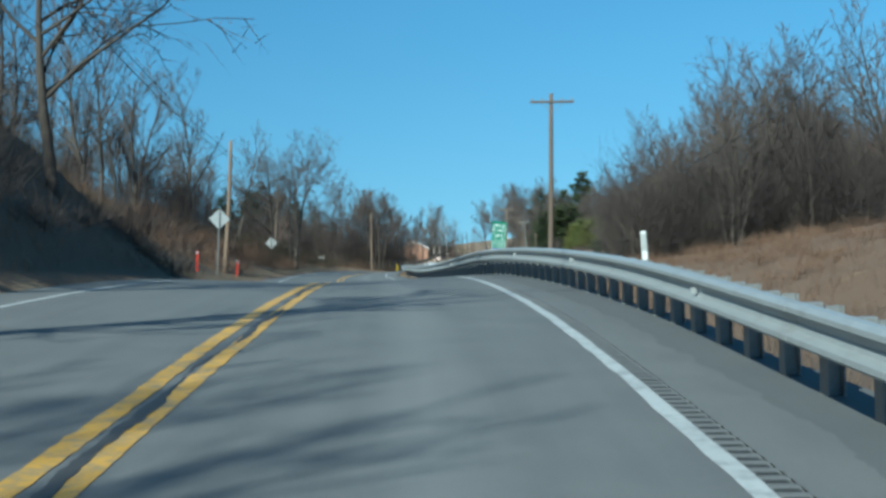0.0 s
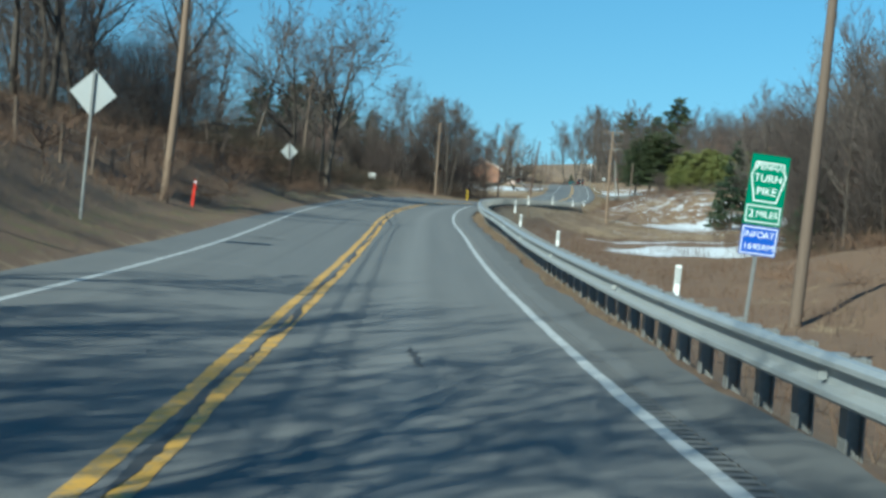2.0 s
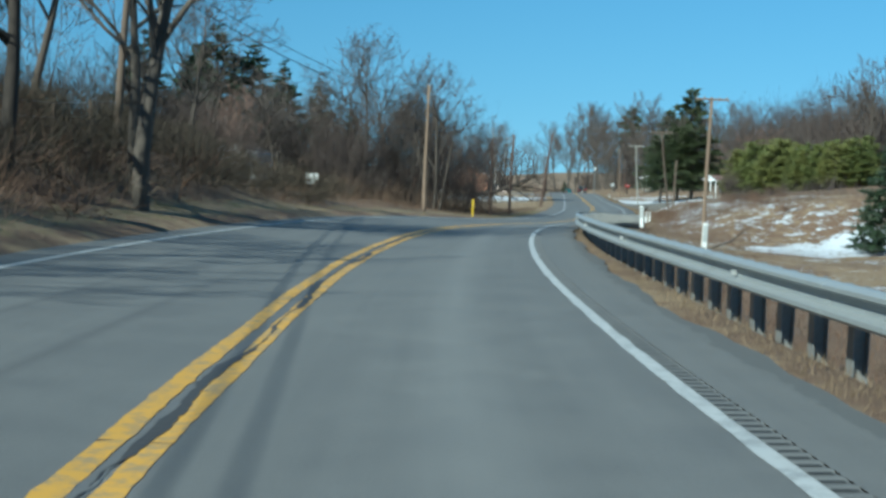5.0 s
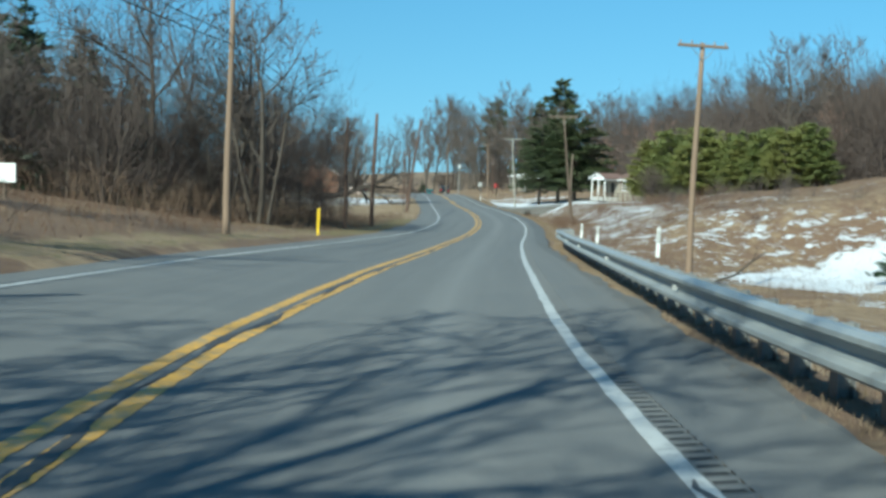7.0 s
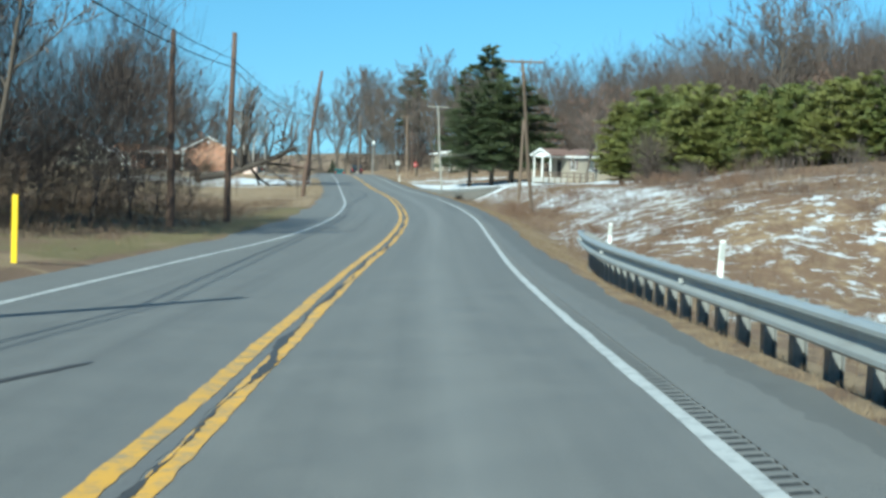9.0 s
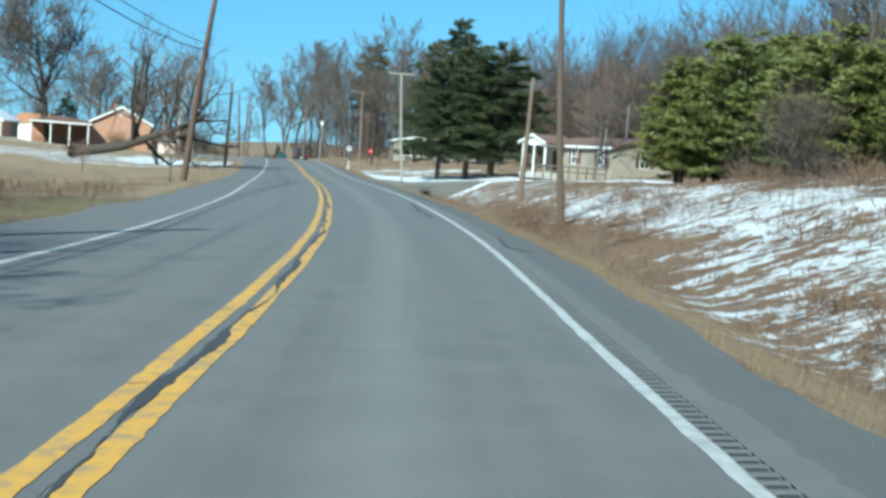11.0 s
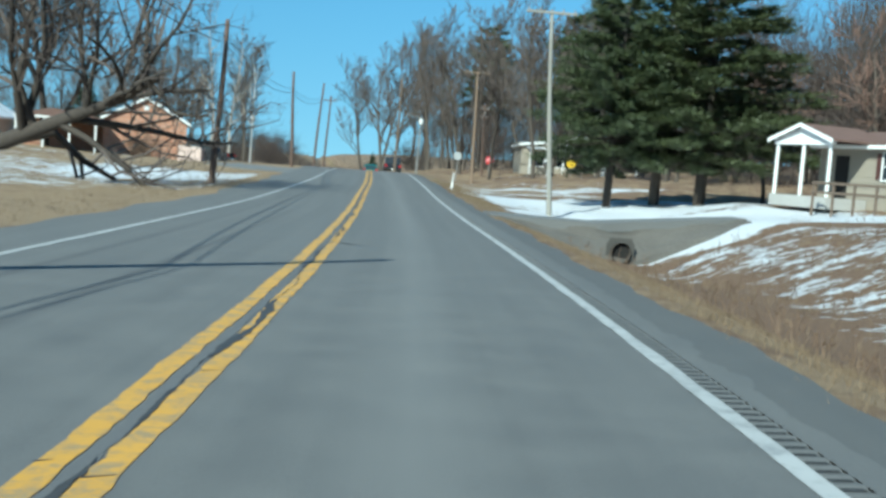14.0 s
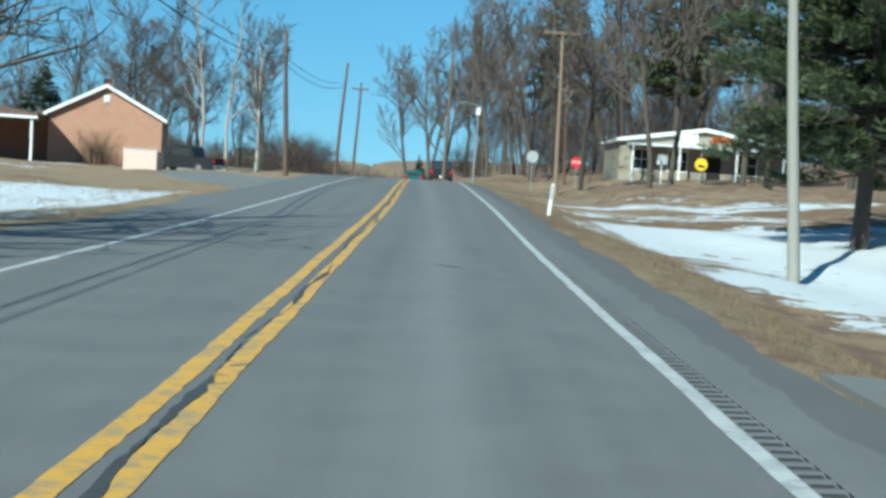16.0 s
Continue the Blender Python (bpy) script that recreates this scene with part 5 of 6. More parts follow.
thicket("brush_thicket", 11, spots_in(700, 11, (9, 30), (150, 200)), 0.4, 8, BRUSH, "low dead weeds on the snowy field", 0.009)


tufts("dead_grass", 1, spots_in(6500, 21, (2.95, 5.2), (172, 300)), 0.1, STRAW, "dead straw-coloured grass along the shoulder", 8)
tufts("dead_grass", 8, spots_in(5000, 28, (-20, -6.7), (190, 300)), 0.07, STRAW, "short dead lawn grass with snow between", 6)
rs = np.random.RandomState(22)
rail_ys = rs.uniform(46, 177, 4200)
rail_pts = np.stack([road_x(rail_ys) + rail_la(rail_ys) - 0.3 * verge_gap(rail_ys) / 0.6 + rs.uniform(-0.1, 0.75, 4200), rail_ys], -1)
tufts("dead_grass", 2, rail_pts, 0.085, STRAW, "dead grass round the guard rail posts")
tufts("dead_grass", 3, spots_in(2600, 23, (-10.5, -6.6), (40, 300)), 0.14, STRAW, "dead grass along the far verge")
tufts("dead_grass", 4, spots_in(2600, 24, (-22, -8), (45, 135)), 0.26, STRAW, "dead grass on the hillside", 5)
tufts("dead_grass", 5, spots_in(2000, 25, (5, 13), (170, 255)), 0.26, STRAW, "dead grass on the ditch bank", 5)
tufts("dead_grass", 6, spots_in(2000, 26, (4, 18), (0, 175)), 0.3, STRAW, "dead grass below the guard rail", 5)


def far_woods():
    """Leafless woods on the hills around, one joined sheet of thin trees."""
    rs = np.random.RandomState(77)
    protos = []
    for k in range(5):
        limbs = []
        grow(np.random.RandomState(300 + k), (0, 0, -0.5), (0, 0, 1), 13, 0.17, 0, limbs, 3, 0.32, 0.16, (8, 5, 3), 0.8, 0.46)
        b = np.concatenate([p[:-1] for p, r, d in limbs])
        t = np.concatenate([p[1:] for p, r, d in limbs])
        r = np.concatenate([np.maximum(q[:-1], 0.035) for p, q, d in limbs])
        # joints stay closed: each piece is a sliver that runs past its end
        protos.append((b, b + (t - b) * 1.5, r))
    spots = []
    for n, xr, yr in ((100, (-110, -38), (40, 210)), (130, (56, 140), (100, 330)), (100, (38, 130), (300, 470)), (60, (-90, -16), (400, 520)), (110, (26, 110), (425, 520)), (50, (-120, -45), (210, 420)), (70, (60, 120), (-40, 95))):
        spots += [(rs.uniform(*xr), rs.uniform(*yr)) for _ in range(n)]
    vs, fs, count = [], [], 0
    for k, (x, y) in enumerate(spots):
        b, t, r = protos[k % 5]
        a, s = rs.rand() * 6.283, 0.8 + 0.5 * rs.rand()
        rot = np.array([[math.cos(a), -math.sin(a), 0], [math.sin(a), math.cos(a), 0], [0, 0, 1]]) * s
        o = np.array([x, y, gz(x, y)])
        v, f = sliver_mesh(b @ rot.T + o, t @ rot.T + o, r)
        vs.append(v), fs.append(f + count)
        count += len(v)
    stuff("distant_woods", np.concatenate(vs), np.concatenate(fs), TWIG, "leafless brown woods on the distant hills", "woods")


far_woods()


tufts("dead_grass", 7, spots_in(3000, 27, (-12, -6.6), (-4, 46)), 0.3, STRAW, "rough dead grass on the shaded road bank", 5)
haze("dead_brush", 17, scatter(34, 17, (9, 26), (176, 216), lambda x, y: 5.5 < x - float(road_x(y)) < 17), 0.9, 1.0, 320, 0.35, 0.008, RUSSET, "low reddish dead brush on the snowy bank")
haze("dead_brush", 18, [(20.4, 205.0), (21.0, 205.6)], 3.0, 1.3, 1200, 0.5, 0.009, HAZE, "rounded leafless shrub below the young pines")
haze("dead_brush", 19, scatter(60, 19, (7, 30), (34, 84), lambda x, y: 8.5 < x - float(road_x(y)) < 30), 0.7, 1.2, 330, 0.35, 0.008, RUSSET, "low dead brush on the open slope")


haze("bramble_mound", 20, scatter(84, 20, (-24, -11.5), (103, 131), lambda x, y: x - float(road_x(y)) < -8.0 - 0.03 * (131 - y)), 1.35, 1.35, 520, 0.4, 0.0095, BRAMBLE, "dark tangled bramble mound on the bank")


# Signs along the road
def text_mesh(words, size, name="lettering"):
    cu = bpy.data.curves.new(name, "FONT")
    cu.body, cu.size, cu.align_x, cu.align_y, cu.extrude = words, size, "CENTER", "CENTER", 0.002
    ob = bpy.data.objects.new(name, cu)
    scene.collection.objects.link(ob)
    me = bpy.data.meshes.new_from_object(ob.evaluated_get(bpy.context.evaluated_depsgraph_get()))
    bpy.data.objects.remove(ob)
    bpy.data.curves.remove(cu)
    return me


def diamond_sign(x, y, zc, post_mat, label, yaw=0, lean=0.0):
    """A warning sign seen from behind: bare metal, bolts and a post."""
    z = gz(x, y)
    t = thing("warning_sign", label, "road sign", pose(x, y, z, 0, lean, yaw), group="warning signs seen from behind")
    h = zc - z
    r = 0.54
    part("post", Geo().box(-0.03, 0.03, -0.09, -0.035, -0.4, h + 0.5, bevel=0.006), post_mat, t)
    o = []
    for k in range(4):
        a = k * math.pi / 2
        for d in (-0.09, 0.0, 0.09):
            o.append(((r - 0.04 * abs(d) / 0.09) * math.sin(a + d * 1.0), h + (r - 0.04 * abs(d) / 0.09) * math.cos(a + d * 1.0)))
    part("panel", Geo().prism(o, -0.03, -0.026), ALU, t, "bare aluminium back of the panel")
    for k in (-0.28, 0.28):
        part("bolt", Geo().tube([(0, -0.1, h + k), (0, -0.088, h + k)], 0.014, 6), STEEL_DULL, t)
    return t


diamond_sign(-11.62, 59.4, 3.1, STEEL_DULL, "diamond warning sign seen from its bare metal back", 4, 4)
diamond_sign(-15.1, 102.7, 2.0, WOOD_DARK, "diamond warning sign seen from behind on a dark post", -6, -2)

sign = thing("route_sign", "green turnpike sign over a blue plate on a leaning post", "road sign", pose(2.47, 53.9, gz(2.47, 53.9), 0, 4.8, 6))
zb = 0.62 - gz(2.47, 53.9)
part("post", Geo().box(-0.03, 0.03, 0.012, 0.07, -0.4, zb + 1.75, bevel=0.006), STEEL_DULL, sign)
blue = part("blue_plate", Geo().box(-0.33, 0.33, -0.004, 0.0, zb, zb + 0.52, bevel=0.001), SIGN_BLUE, sign, "blue plate with two lines of white lettering")
green = part("green_panel", Geo().box(-0.34, 0.34, -0.004, 0.0, zb + 0.54, zb + 1.78, bevel=0.001), SIGN_GREEN, sign, "green panel with a keystone outline")


def outline(points, w, y, mat, parent, name="border"):
    geo = Geo()
    for (x0, z0), (x1, z1) in zip(points, points[1:] + points[:1]):
        d = Vector((x1 - x0, 0, z1 - z0))
        n = Vector((-d.z, 0, d.x)).normalized() * w / 2
        e = d.normalized() * w / 2
        a, b = Vector((x0, y, z0)) - e, Vector((x1, y, z1)) + e
        geo.add([a - n, b - n, b + n, a + n], [(0, 1, 2, 3)])
    return part(name, geo, mat, parent)


zg = zb + 0.54
outline([(-0.2, zg + 0.42), (0.2, zg + 0.42), (0.31, zg + 0.88), (0.27, zg + 0.95), (0.25, zg + 1.1), (-0.25, zg + 1.1), (-0.27, zg + 0.95), (-0.31, zg + 0.88)], 0.022, -0.0065, REFLECT, green, "keystone_border")
outline([(-0.3, zg + 0.05), (0.3, zg + 0.05), (0.3, zg + 0.33), (-0.3, zg + 0.33)], 0.018, -0.0065, REFLECT, green)
outline([(-0.305, zb + 0.03), (0.305, zb + 0.03), (0.305, zb + 0.49), (-0.305, zb + 0.49)], 0.018, -0.0065, REFLECT, blue)
for words, size, x, z in (("PENNA", 0.15, 0, zg + 1.02), ("TURN", 0.19, 0, zg + 0.82), ("PIKE", 0.19, 0, zg + 0.59), ("2", 0.2, -0.21, zg + 0.19), ("MILES", 0.16, 0.07, zg + 0.19)):
    ob = part("lettering", text_mesh(words, size), REFLECT, green)
    ob.matrix_local = pose(x, -0.009, z, 90, 0, 0)
for words, x, z in (("INFO", -0.1, 0.36), ("AT", 0.17, 0.36), ("1640", -0.11, 0.15), ("AM", 0.17, 0.15)):
    ob = part("lettering", text_mesh(words, 0.16), REFLECT, blue)
    ob.matrix_local = pose(x, -0.009, zb + z, 90, 0, 0)

marker("red_marker", -11.3, 53.0, 0.95, RED_MARK, REFLECT, "red plastic marker post in the roadside grass", 0.1, 4, band=0.12)
marker("red_marker", -13.5, 75.5, 1.0, RED_MARK, REFLECT, "red plastic marker post below the hillside", 0.1, 6, band=0.12)
marker("yellow_marker", -6.35, 162.0, 1.15, YEL_MARK, YEL_MARK, "yellow plastic marker post at the roadside", 0.1, 1, band=0.2)
marker("reflector_post", 16.85, 285.0, 0.95, WHITE, GREY_PANEL, "white plastic reflector post on the verge", 0.1, 5)

# white board on a post in the field
x, y = -15.5, 147.9
t = thing("white_board", "blank white board on a short post in the dead grass", "board", pose(x, y, gz(x, y), 0, 0, -12))
part("post", Geo().box(-0.05, 0.05, 0.02, 0.1, -0.3, 1.0, bevel=0.01), WOOD_OLD, t)
part("panel", Geo().box(-0.37, 0.37, -0.02, 0.015, 0.55, 1.12, bevel=0.006), WHITE, t)


# Old fence on the hillside
fence = thing("wire_fence", "old wire fence with weathered leaning wooden posts", "fence")
tops = []
for k, y in enumerate(np.arange(64, 118, 3.3)):
    x = at_la(-10.9 - 0.02 * (y - 64) + 0.3 * math.sin(k), y)
    z = gz(x, y)
    lx, ly = random.uniform(-0.12, 0.2), random.uniform(-0.2, 0.2)
    h = random.uniform(1.05, 1.35)
    pts = [(x, y, z - 0.3), (x + lx * 0.5, y + ly * 0.5, z + h * 0.5), (x + lx, y + ly, z + h)]
    part("post", Geo().tube(pts, [0.07, 0.065, 0.055], 7), WOOD_OLD, fence)
    tops.append((x + lx, y + ly, z + h))
for dz in (-0.1, -0.5):
    part("fence_wire", Geo().tube([(a, b, c + dz) for a, b, c in tops], 0.006, 4), STEEL_DULL, fence)
for x, y, h, lean in ((-18.0, 97, 2.3, 8), (-20.5, 104, 2.2, -6), (-16.8, 92, 1.9, 14)):
    t = thing("old_line_post", "broken weathered wooden post with a crossbar", "post", pose(x, y, gz(x, y), 0, lean, 10), group="old posts on the hill")
    part("upright", Geo().tube([(0, 0, -0.3), (0.02, 0, h * 0.6), (0, 0, h)], [0.075, 0.07, 0.06], 7), WOOD_OLD, t)
    part("crossbar", Geo().box(-0.75, 0.25, -0.05, 0.05, h - 0.2, h - 0.08, bevel=0.01), WOOD_OLD, t)


# Buildings
def window(parent, m, w, h, trim=WHITE, shutters=None, cross=True):
    """A window on a wall whose outward side is -y of m."""
    win = part("window", Geo().box(-w / 2, w / 2, -0.012, 0.02, 0, h), GLASS, parent, "dark window pane")
    win.matrix_local = m
    geo = Geo()
    for x0, x1, z0, z1 in ((-w / 2 - 0.08, -w / 2, -0.08, h + 0.08), (w / 2, w / 2 + 0.08, -0.08, h + 0.08), (-w / 2, w / 2, h, h + 0.08), (-w / 2, w / 2, -0.08, 0)):
        geo.box(x0, x1, -0.05, 0.03, z0, z1)
    if cross:
        geo.box(-w / 2, w / 2, -0.04, -0.013, h / 2 - 0.025, h / 2 + 0.025)
        geo.box(-0.02, 0.02, -0.038, -0.013, 0, h)
    part("window_frame", geo, trim, win)
    if shutters:
        for sg in (-1, 1):
            g = Geo()
            for k in range(10):
                g.box(sg * (w / 2 + 0.25) - 0.16, sg * (w / 2 + 0.25) + 0.16, -0.05, -0.02, k * h / 10 + 0.01, (k + 0.85) * h / 10)
            g.box(sg * (w / 2 + 0.25) - 0.17, sg * (w / 2 + 0.25) + 0.17, -0.022, 0.0, 0, h)
            part("shutter", g, shutters, win)
    return win


def gable_house(name, label, m, w, d, eave, ridge, wall_mat, roof_mat, base=-0.6, over=0.35, trim=WHITE, ridge_at=0.5):
    """Gable ends at y = 0 and y = d, roof ridge along y."""
    t = thing(name, label, "house", m)
    rx = w * ridge_at
    part("wall", Geo().prism([(0, base), (w, base), (w, eave), (rx, ridge), (0, eave)], 0, d), wall_mat, t)
    sl, sr = (ridge - eave) / rx, (ridge - eave) / (w - rx)
    for x0, x1, s in ((-over, rx, sl), (w + over, rx, -sr)):
        z0, z1 = eave - over * abs(s) + 0.03, ridge + 0.03
        o = [(x0, z0), (x1, z1), (x1, z1 + 0.14), (x0, z0 + 0.14)]
        part("roof", Geo().prism(o if x0 < x1 else o[::-1], -over, d + over), roof_mat, t)
        rake = [(x0, z0 - 0.12), (x1, z1 - 0.12), (x1, z1 + 0.15), (x0, z0 + 0.15)]
        part("rake_board", Geo().prism(rake if x0 < x1 else rake[::-1], -over - 0.03, -over), trim, t, "white rake board")
        part("eaves_board", Geo().box(min(x0, x0 + 0.03), max(x0, x0 + 0.03), -over, d + over, z0 - 0.12, z0 + 0.12), trim, t, "white eaves board")
    return t


# the brick house with its porch roof
bz = -3.45
brick = gable_house("brick_house", "red brick ranch house with white trim and a porch", pose(-12.3, 339.4, bz, 0, 0, 8), 8.2, 15, 3.85, 6.05, BRICK, SHINGLE)
part("gable_vent", Geo().box(3.9, 4.35, -0.05, -0.002, 4.85, 5.4, bevel=0.01), WHITE, brick, "white louvred gable vent")
for k in range(5):
    part("vent_slat", Geo().box(3.95, 4.3, -0.075, -0.055, 4.9 + k * 0.09, 4.95 + k * 0.09), WHITE, brick)
window(brick, pose(0, 0, 0, 0, 0, 0) @ pose(8.2, 6, 1.6, 0, 0, 90), 1.2, 1.2)
part("chimney", Geo().box(3.2, 3.9, 7.0, 7.6, 5.0, 7.0, bevel=0.02), BRICK, brick)
part("antenna_mast", Geo().tube([(1.2, 9, 5.0), (1.2, 9, 9.2)], 0.04, 6), STEEL_DULL, brick)
porch = part("porch_roof", Geo().prism([(-8.0, 3.25), (-0.1, 3.4), (-0.1, 3.6), (-4.5, 4.2), (-8.0, 3.45)], -5.0, 6.0), SHINGLE, brick, "brown porch roof")
part("fascia", Geo().box(-8.0, -0.1, -5.03, -5.0, 3.2, 3.38), WHITE, brick)
for x in (-7.8, -5.3, -2.9, -0.5):
    part("porch_post", Geo().box(x - 0.08, x + 0.08, -4.85, -4.69, -0.3, 3.25, bevel=0.01), WHITE, brick)
part("porch_slab", Geo().box(-8.0, 0, -5.0, 6.0, -0.5, 0.12), CONCRETE, brick)
part("house_wing", Geo().box(-7.9, -0.05, 4.0, 12.0, 0.12, 3.4), BRICK, brick)
part("retaining_edge", Geo().box(-14, 4.5, -7.2, -6.9, -0.5, 0.25, bevel=0.03), CONCRETE, brick, "pale concrete edging")
thicket("garden_shrub", 31, [(-8.6, 338.2), (-8.2, 338.4), (-9.0, 338.5), (-7.8, 338.0), (-8.8, 338.0)], 3.2, 60, BRUSH, "round leafless shrub against the brick wall", 0.016)
conifer("spruce", -17.5, 356, 0.75, wide=1.2)

t = thing("pink_panel_box", "faded pink low box wall beside the driveway", "low wall", pose(-1.4, 318.5, gz(-1.4, 318.5), 0, 0, -10))
part("face", Geo().box(-1.0, 1.0, -0.08, 0.08, -0.3, 1.15, bevel=0.03), PINK, t)
part("side", Geo().box(0.86, 1.0, 0.09, 1.1, -0.3, 1.05, bevel=0.03), PINK, t)
part("cap", Geo().box(-1.05, 1.05, -0.12, 0.12, 1.155, 1.22, bevel=0.02), CONCRETE, t)

# pale house and cottage further off
far_house = gable_house("cream_house", "cream house with a snow-covered roof", pose(-34.5, 348, -2.9, 0, 0, -8), 9.5, 8, 2.6, 5.0, CREAM, SNOW)
window(far_house, pose(2.6, -0.01, 1.0), 1.0, 1.2), window(far_house, pose(6.6, -0.01, 1.0), 1.0, 1.2)
cottage = gable_house("cottage", "small white cottage with an orange-brown roof", pose(-22.5, 372, -3.0, 0, 0, 60), 7, 7, 2.6, 4.2, WHITE, plain("orange_brown_roof", (0.33, 0.16, 0.08), 0.9), over=0.3)
window(cottage, pose(3.5, -0.01, 1.0), 1.1, 1.2)
shed = gable_house("white_shed", "small white shed behind the brush", pose(-26.0, 166, gz(-24, 166) + 0.1, 0, 0, -14), 4.0, 3.0, 2.1, 2.6, WHITE, SHINGLE_GREY, over=0.12)
window(shed, pose(1.2, -0.01, 1.1), 0.8, 0.6, cross=False)


# the tan mobile home, whose long side faces the road
home_m = Matrix(((0.249, 0.969, 0, 33.7), (-0.969, 0.249, 0, 274.4), (0, 0, 1, -1.85), (0, 0, 0, 1)))
home = thing("mobile_home", "tan vinyl-sided mobile home with white trim and porch", "house", home_m)
HL, HD = 10.6, 6.5
part("wall", Geo().prism([(0, -0.5), (HD, -0.5), (HD, 2.55), (HD / 2, 3.35), (0, 2.55)], 0, HL, Matrix(((0, 1, 0, 0), (1, 0, 0, 0), (0, 0, 1, 0), (0, 0, 0, 1)))), TAN, home)
swap = Matrix(((0, 1, 0, 0), (1, 0, 0, 0), (0, 0, 1, 0), (0, 0, 0, 1)))
for a, b in (((-0.4, 2.47), (HD / 2, 3.4)), ((HD + 0.4, 2.47), (HD / 2, 3.4))):
    part("roof", Geo().prism([a, b, (b[0], b[1] + 0.12), (a[0], a[1] + 0.12)], -0.35, HL + 0.35, swap), SHINGLE, home, "brown shingled roof")
part("gutter", Geo().box(-0.35, HL + 0.35, -0.46, -0.38, 2.42, 2.6, bevel=0.015), WHITE, home)
for k in range(9):
    part("siding_shadow_lap", Geo().box(0.01, HL - 0.01, -0.022, -0.002, 0.1 + k * 0.26, 0.12 + k * 0.26), TAN, home)
SHUT = plain("dark_red_shutter", (0.09, 0.035, 0.03), 0.6, bump=0)
for x in (4.9, 8.9):
    window(home, pose(x, -0.025, 1.05), 0.95, 1.2, shutters=SHUT)
window(home, pose(HL + 0.003, 3.3, 1.05, 0, 0, 90), 0.95, 1.2, shutters=SHUT)
part("vent_pipe", Geo().tube([(6.4, 2.0, 2.9), (6.4, 2.0, 4.4)], 0.06, 8), STEEL_DULL, home)
part("antenna_mast", Geo().tube([(7.2, 3.6, 3.0), (7.2, 3.6, 6.4)], 0.07, 8), STEEL_DULL, home)
hd = part("house_door", Geo().box(1.2, 2.1, -0.05, -0.002, 0.1, 2.1, bevel=0.01), DARK, home, "dark front door")
part("door_handle", Geo().tube([(1.3, -0.05, 1.05), (1.3, -0.11, 1.05)], 0.03, 6), CHROME, hd)
part("porch_floor", Geo().box(-0.6, 3.6, -2.4, -0.06, -0.5, 0.05, bevel=0.02), CONCRETE, home)
for x in (-0.45, 1.5, 3.4):
    part("porch_column", Geo().box(x - 0.065, x + 0.065, -2.28, -2.15, 0.05, 2.45, bevel=0.015), WHITE, home, "white porch column")
part("porch_beam", Geo().box(-0.6, 3.6, -2.34, -2.08, 2.45, 2.68, bevel=0.01), WHITE, home)
part("porch_gable", Geo().prism([(-0.55, 2.68), (3.55, 2.68), (1.5, 3.3)], -2.3, -2.24), WHITE, home, "white porch gable")
for sg in (-1, 1):
    part("porch_roof", Geo().prism([(1.5 + sg * 2.35, 2.62), (1.5, 3.36), (1.5, 3.46), (1.5 + sg * 2.35, 2.72)], -2.55, 0.9), SHINGLE, home)
    part("rake_board", Geo().prism([(1.5 + sg * 2.37, 2.53), (1.5, 3.27), (1.5, 3.46), (1.5 + sg * 2.37, 2.72)], -2.58, -2.55), WHITE, home)
railing = thing("deck_railing", "weathered grey wooden railing in front of the mobile home", "railing", home_m @ pose(0, -3.4, 0))
for k in range(9):
    part("post", Geo().box(3.9 + k * 1.35, 4.0 + k * 1.35, -0.05, 0.05, -0.8, 0.75, bevel=0.01), WOOD_OLD, railing)
for z in (0.62, 0.2):
    part("rail", Geo().box(3.9, 14.8, -0.075, -0.055, z, z + 0.12, bevel=0.005), WOOD_OLD, railing)
t = thing("leaning_board", "pale wooden board leaning against the mobile home", "board", home_m @ pose(9.6, -2.6, 0, 0, -14, 0))
part("plank", Geo().box(-0.06, 0.06, -0.03, 0.03, -0.4, 2.9, bevel=0.01), WOOD_NEW, t)

# low store with its signs past the pines
store = gable_house("roadside_store", "low beige roadside building behind bare trees", pose(29.5, 334, -1.9, 0, 0, -5), 12, 9, 2.9, 3.9, TAN, SHINGLE_GREY)
for x in (1.6, 4.2, 9.2):
    window(store, pose(x, -0.01, 0.9), 1.3, 1.4)
part("shop_door", Geo().box(6.3, 7.3, -0.05, -0.003, 0.0, 2.1), DARK, store, "dark doorway")
part("awning", Geo().prism([(0.5, 2.55), (11.5, 2.55), (11.5, 2.7), (0.5, 2.7)], -2.0, -0.01), SNOW, store, "snow-covered awning")
for x in (0.7, 4.0, 8.0, 11.3):
    part("awning_post", Geo().box(x - 0.07, x + 0.07, -1.95, -1.81, -0.4, 2.55, bevel=0.01), WHITE, store)
t = thing("orange_sign", "orange-red board on the front of the store", "sign", pose(36.2, 331.6, 1.05, 0, 0, -5))
part("board", Geo().box(-0.7, 0.7, -0.06, 0.06, 0.05, 0.5, bevel=0.02), ORANGE, t)
t = thing("store_sign", "white board beside the orange one on the store", "sign", pose(33.8, 331.8, 0.7, 0, 0, -5))
part("board", Geo().box(-0.75, 0.75, -0.06, 0.06, 0, 0.95, bevel=0.02), WHITE, t)
t = thing("yellow_round_sign", "round yellow sign with a dark mark on a post", "sign", pose(31.6, 320.5, gz(31.6, 320.5), 0, 0, -8))
part("post", Geo().tube([(0, 0.05, -0.3), (0, 0.05, 1.9)], 0.04, 8), STEEL_DULL, t)
zc = -0.65 - gz(31.6, 320.5)
part("disc", Geo().tube([(0, -0.03, zc), (0, 0.03, zc)], 0.38, 24), YEL_MARK, t)
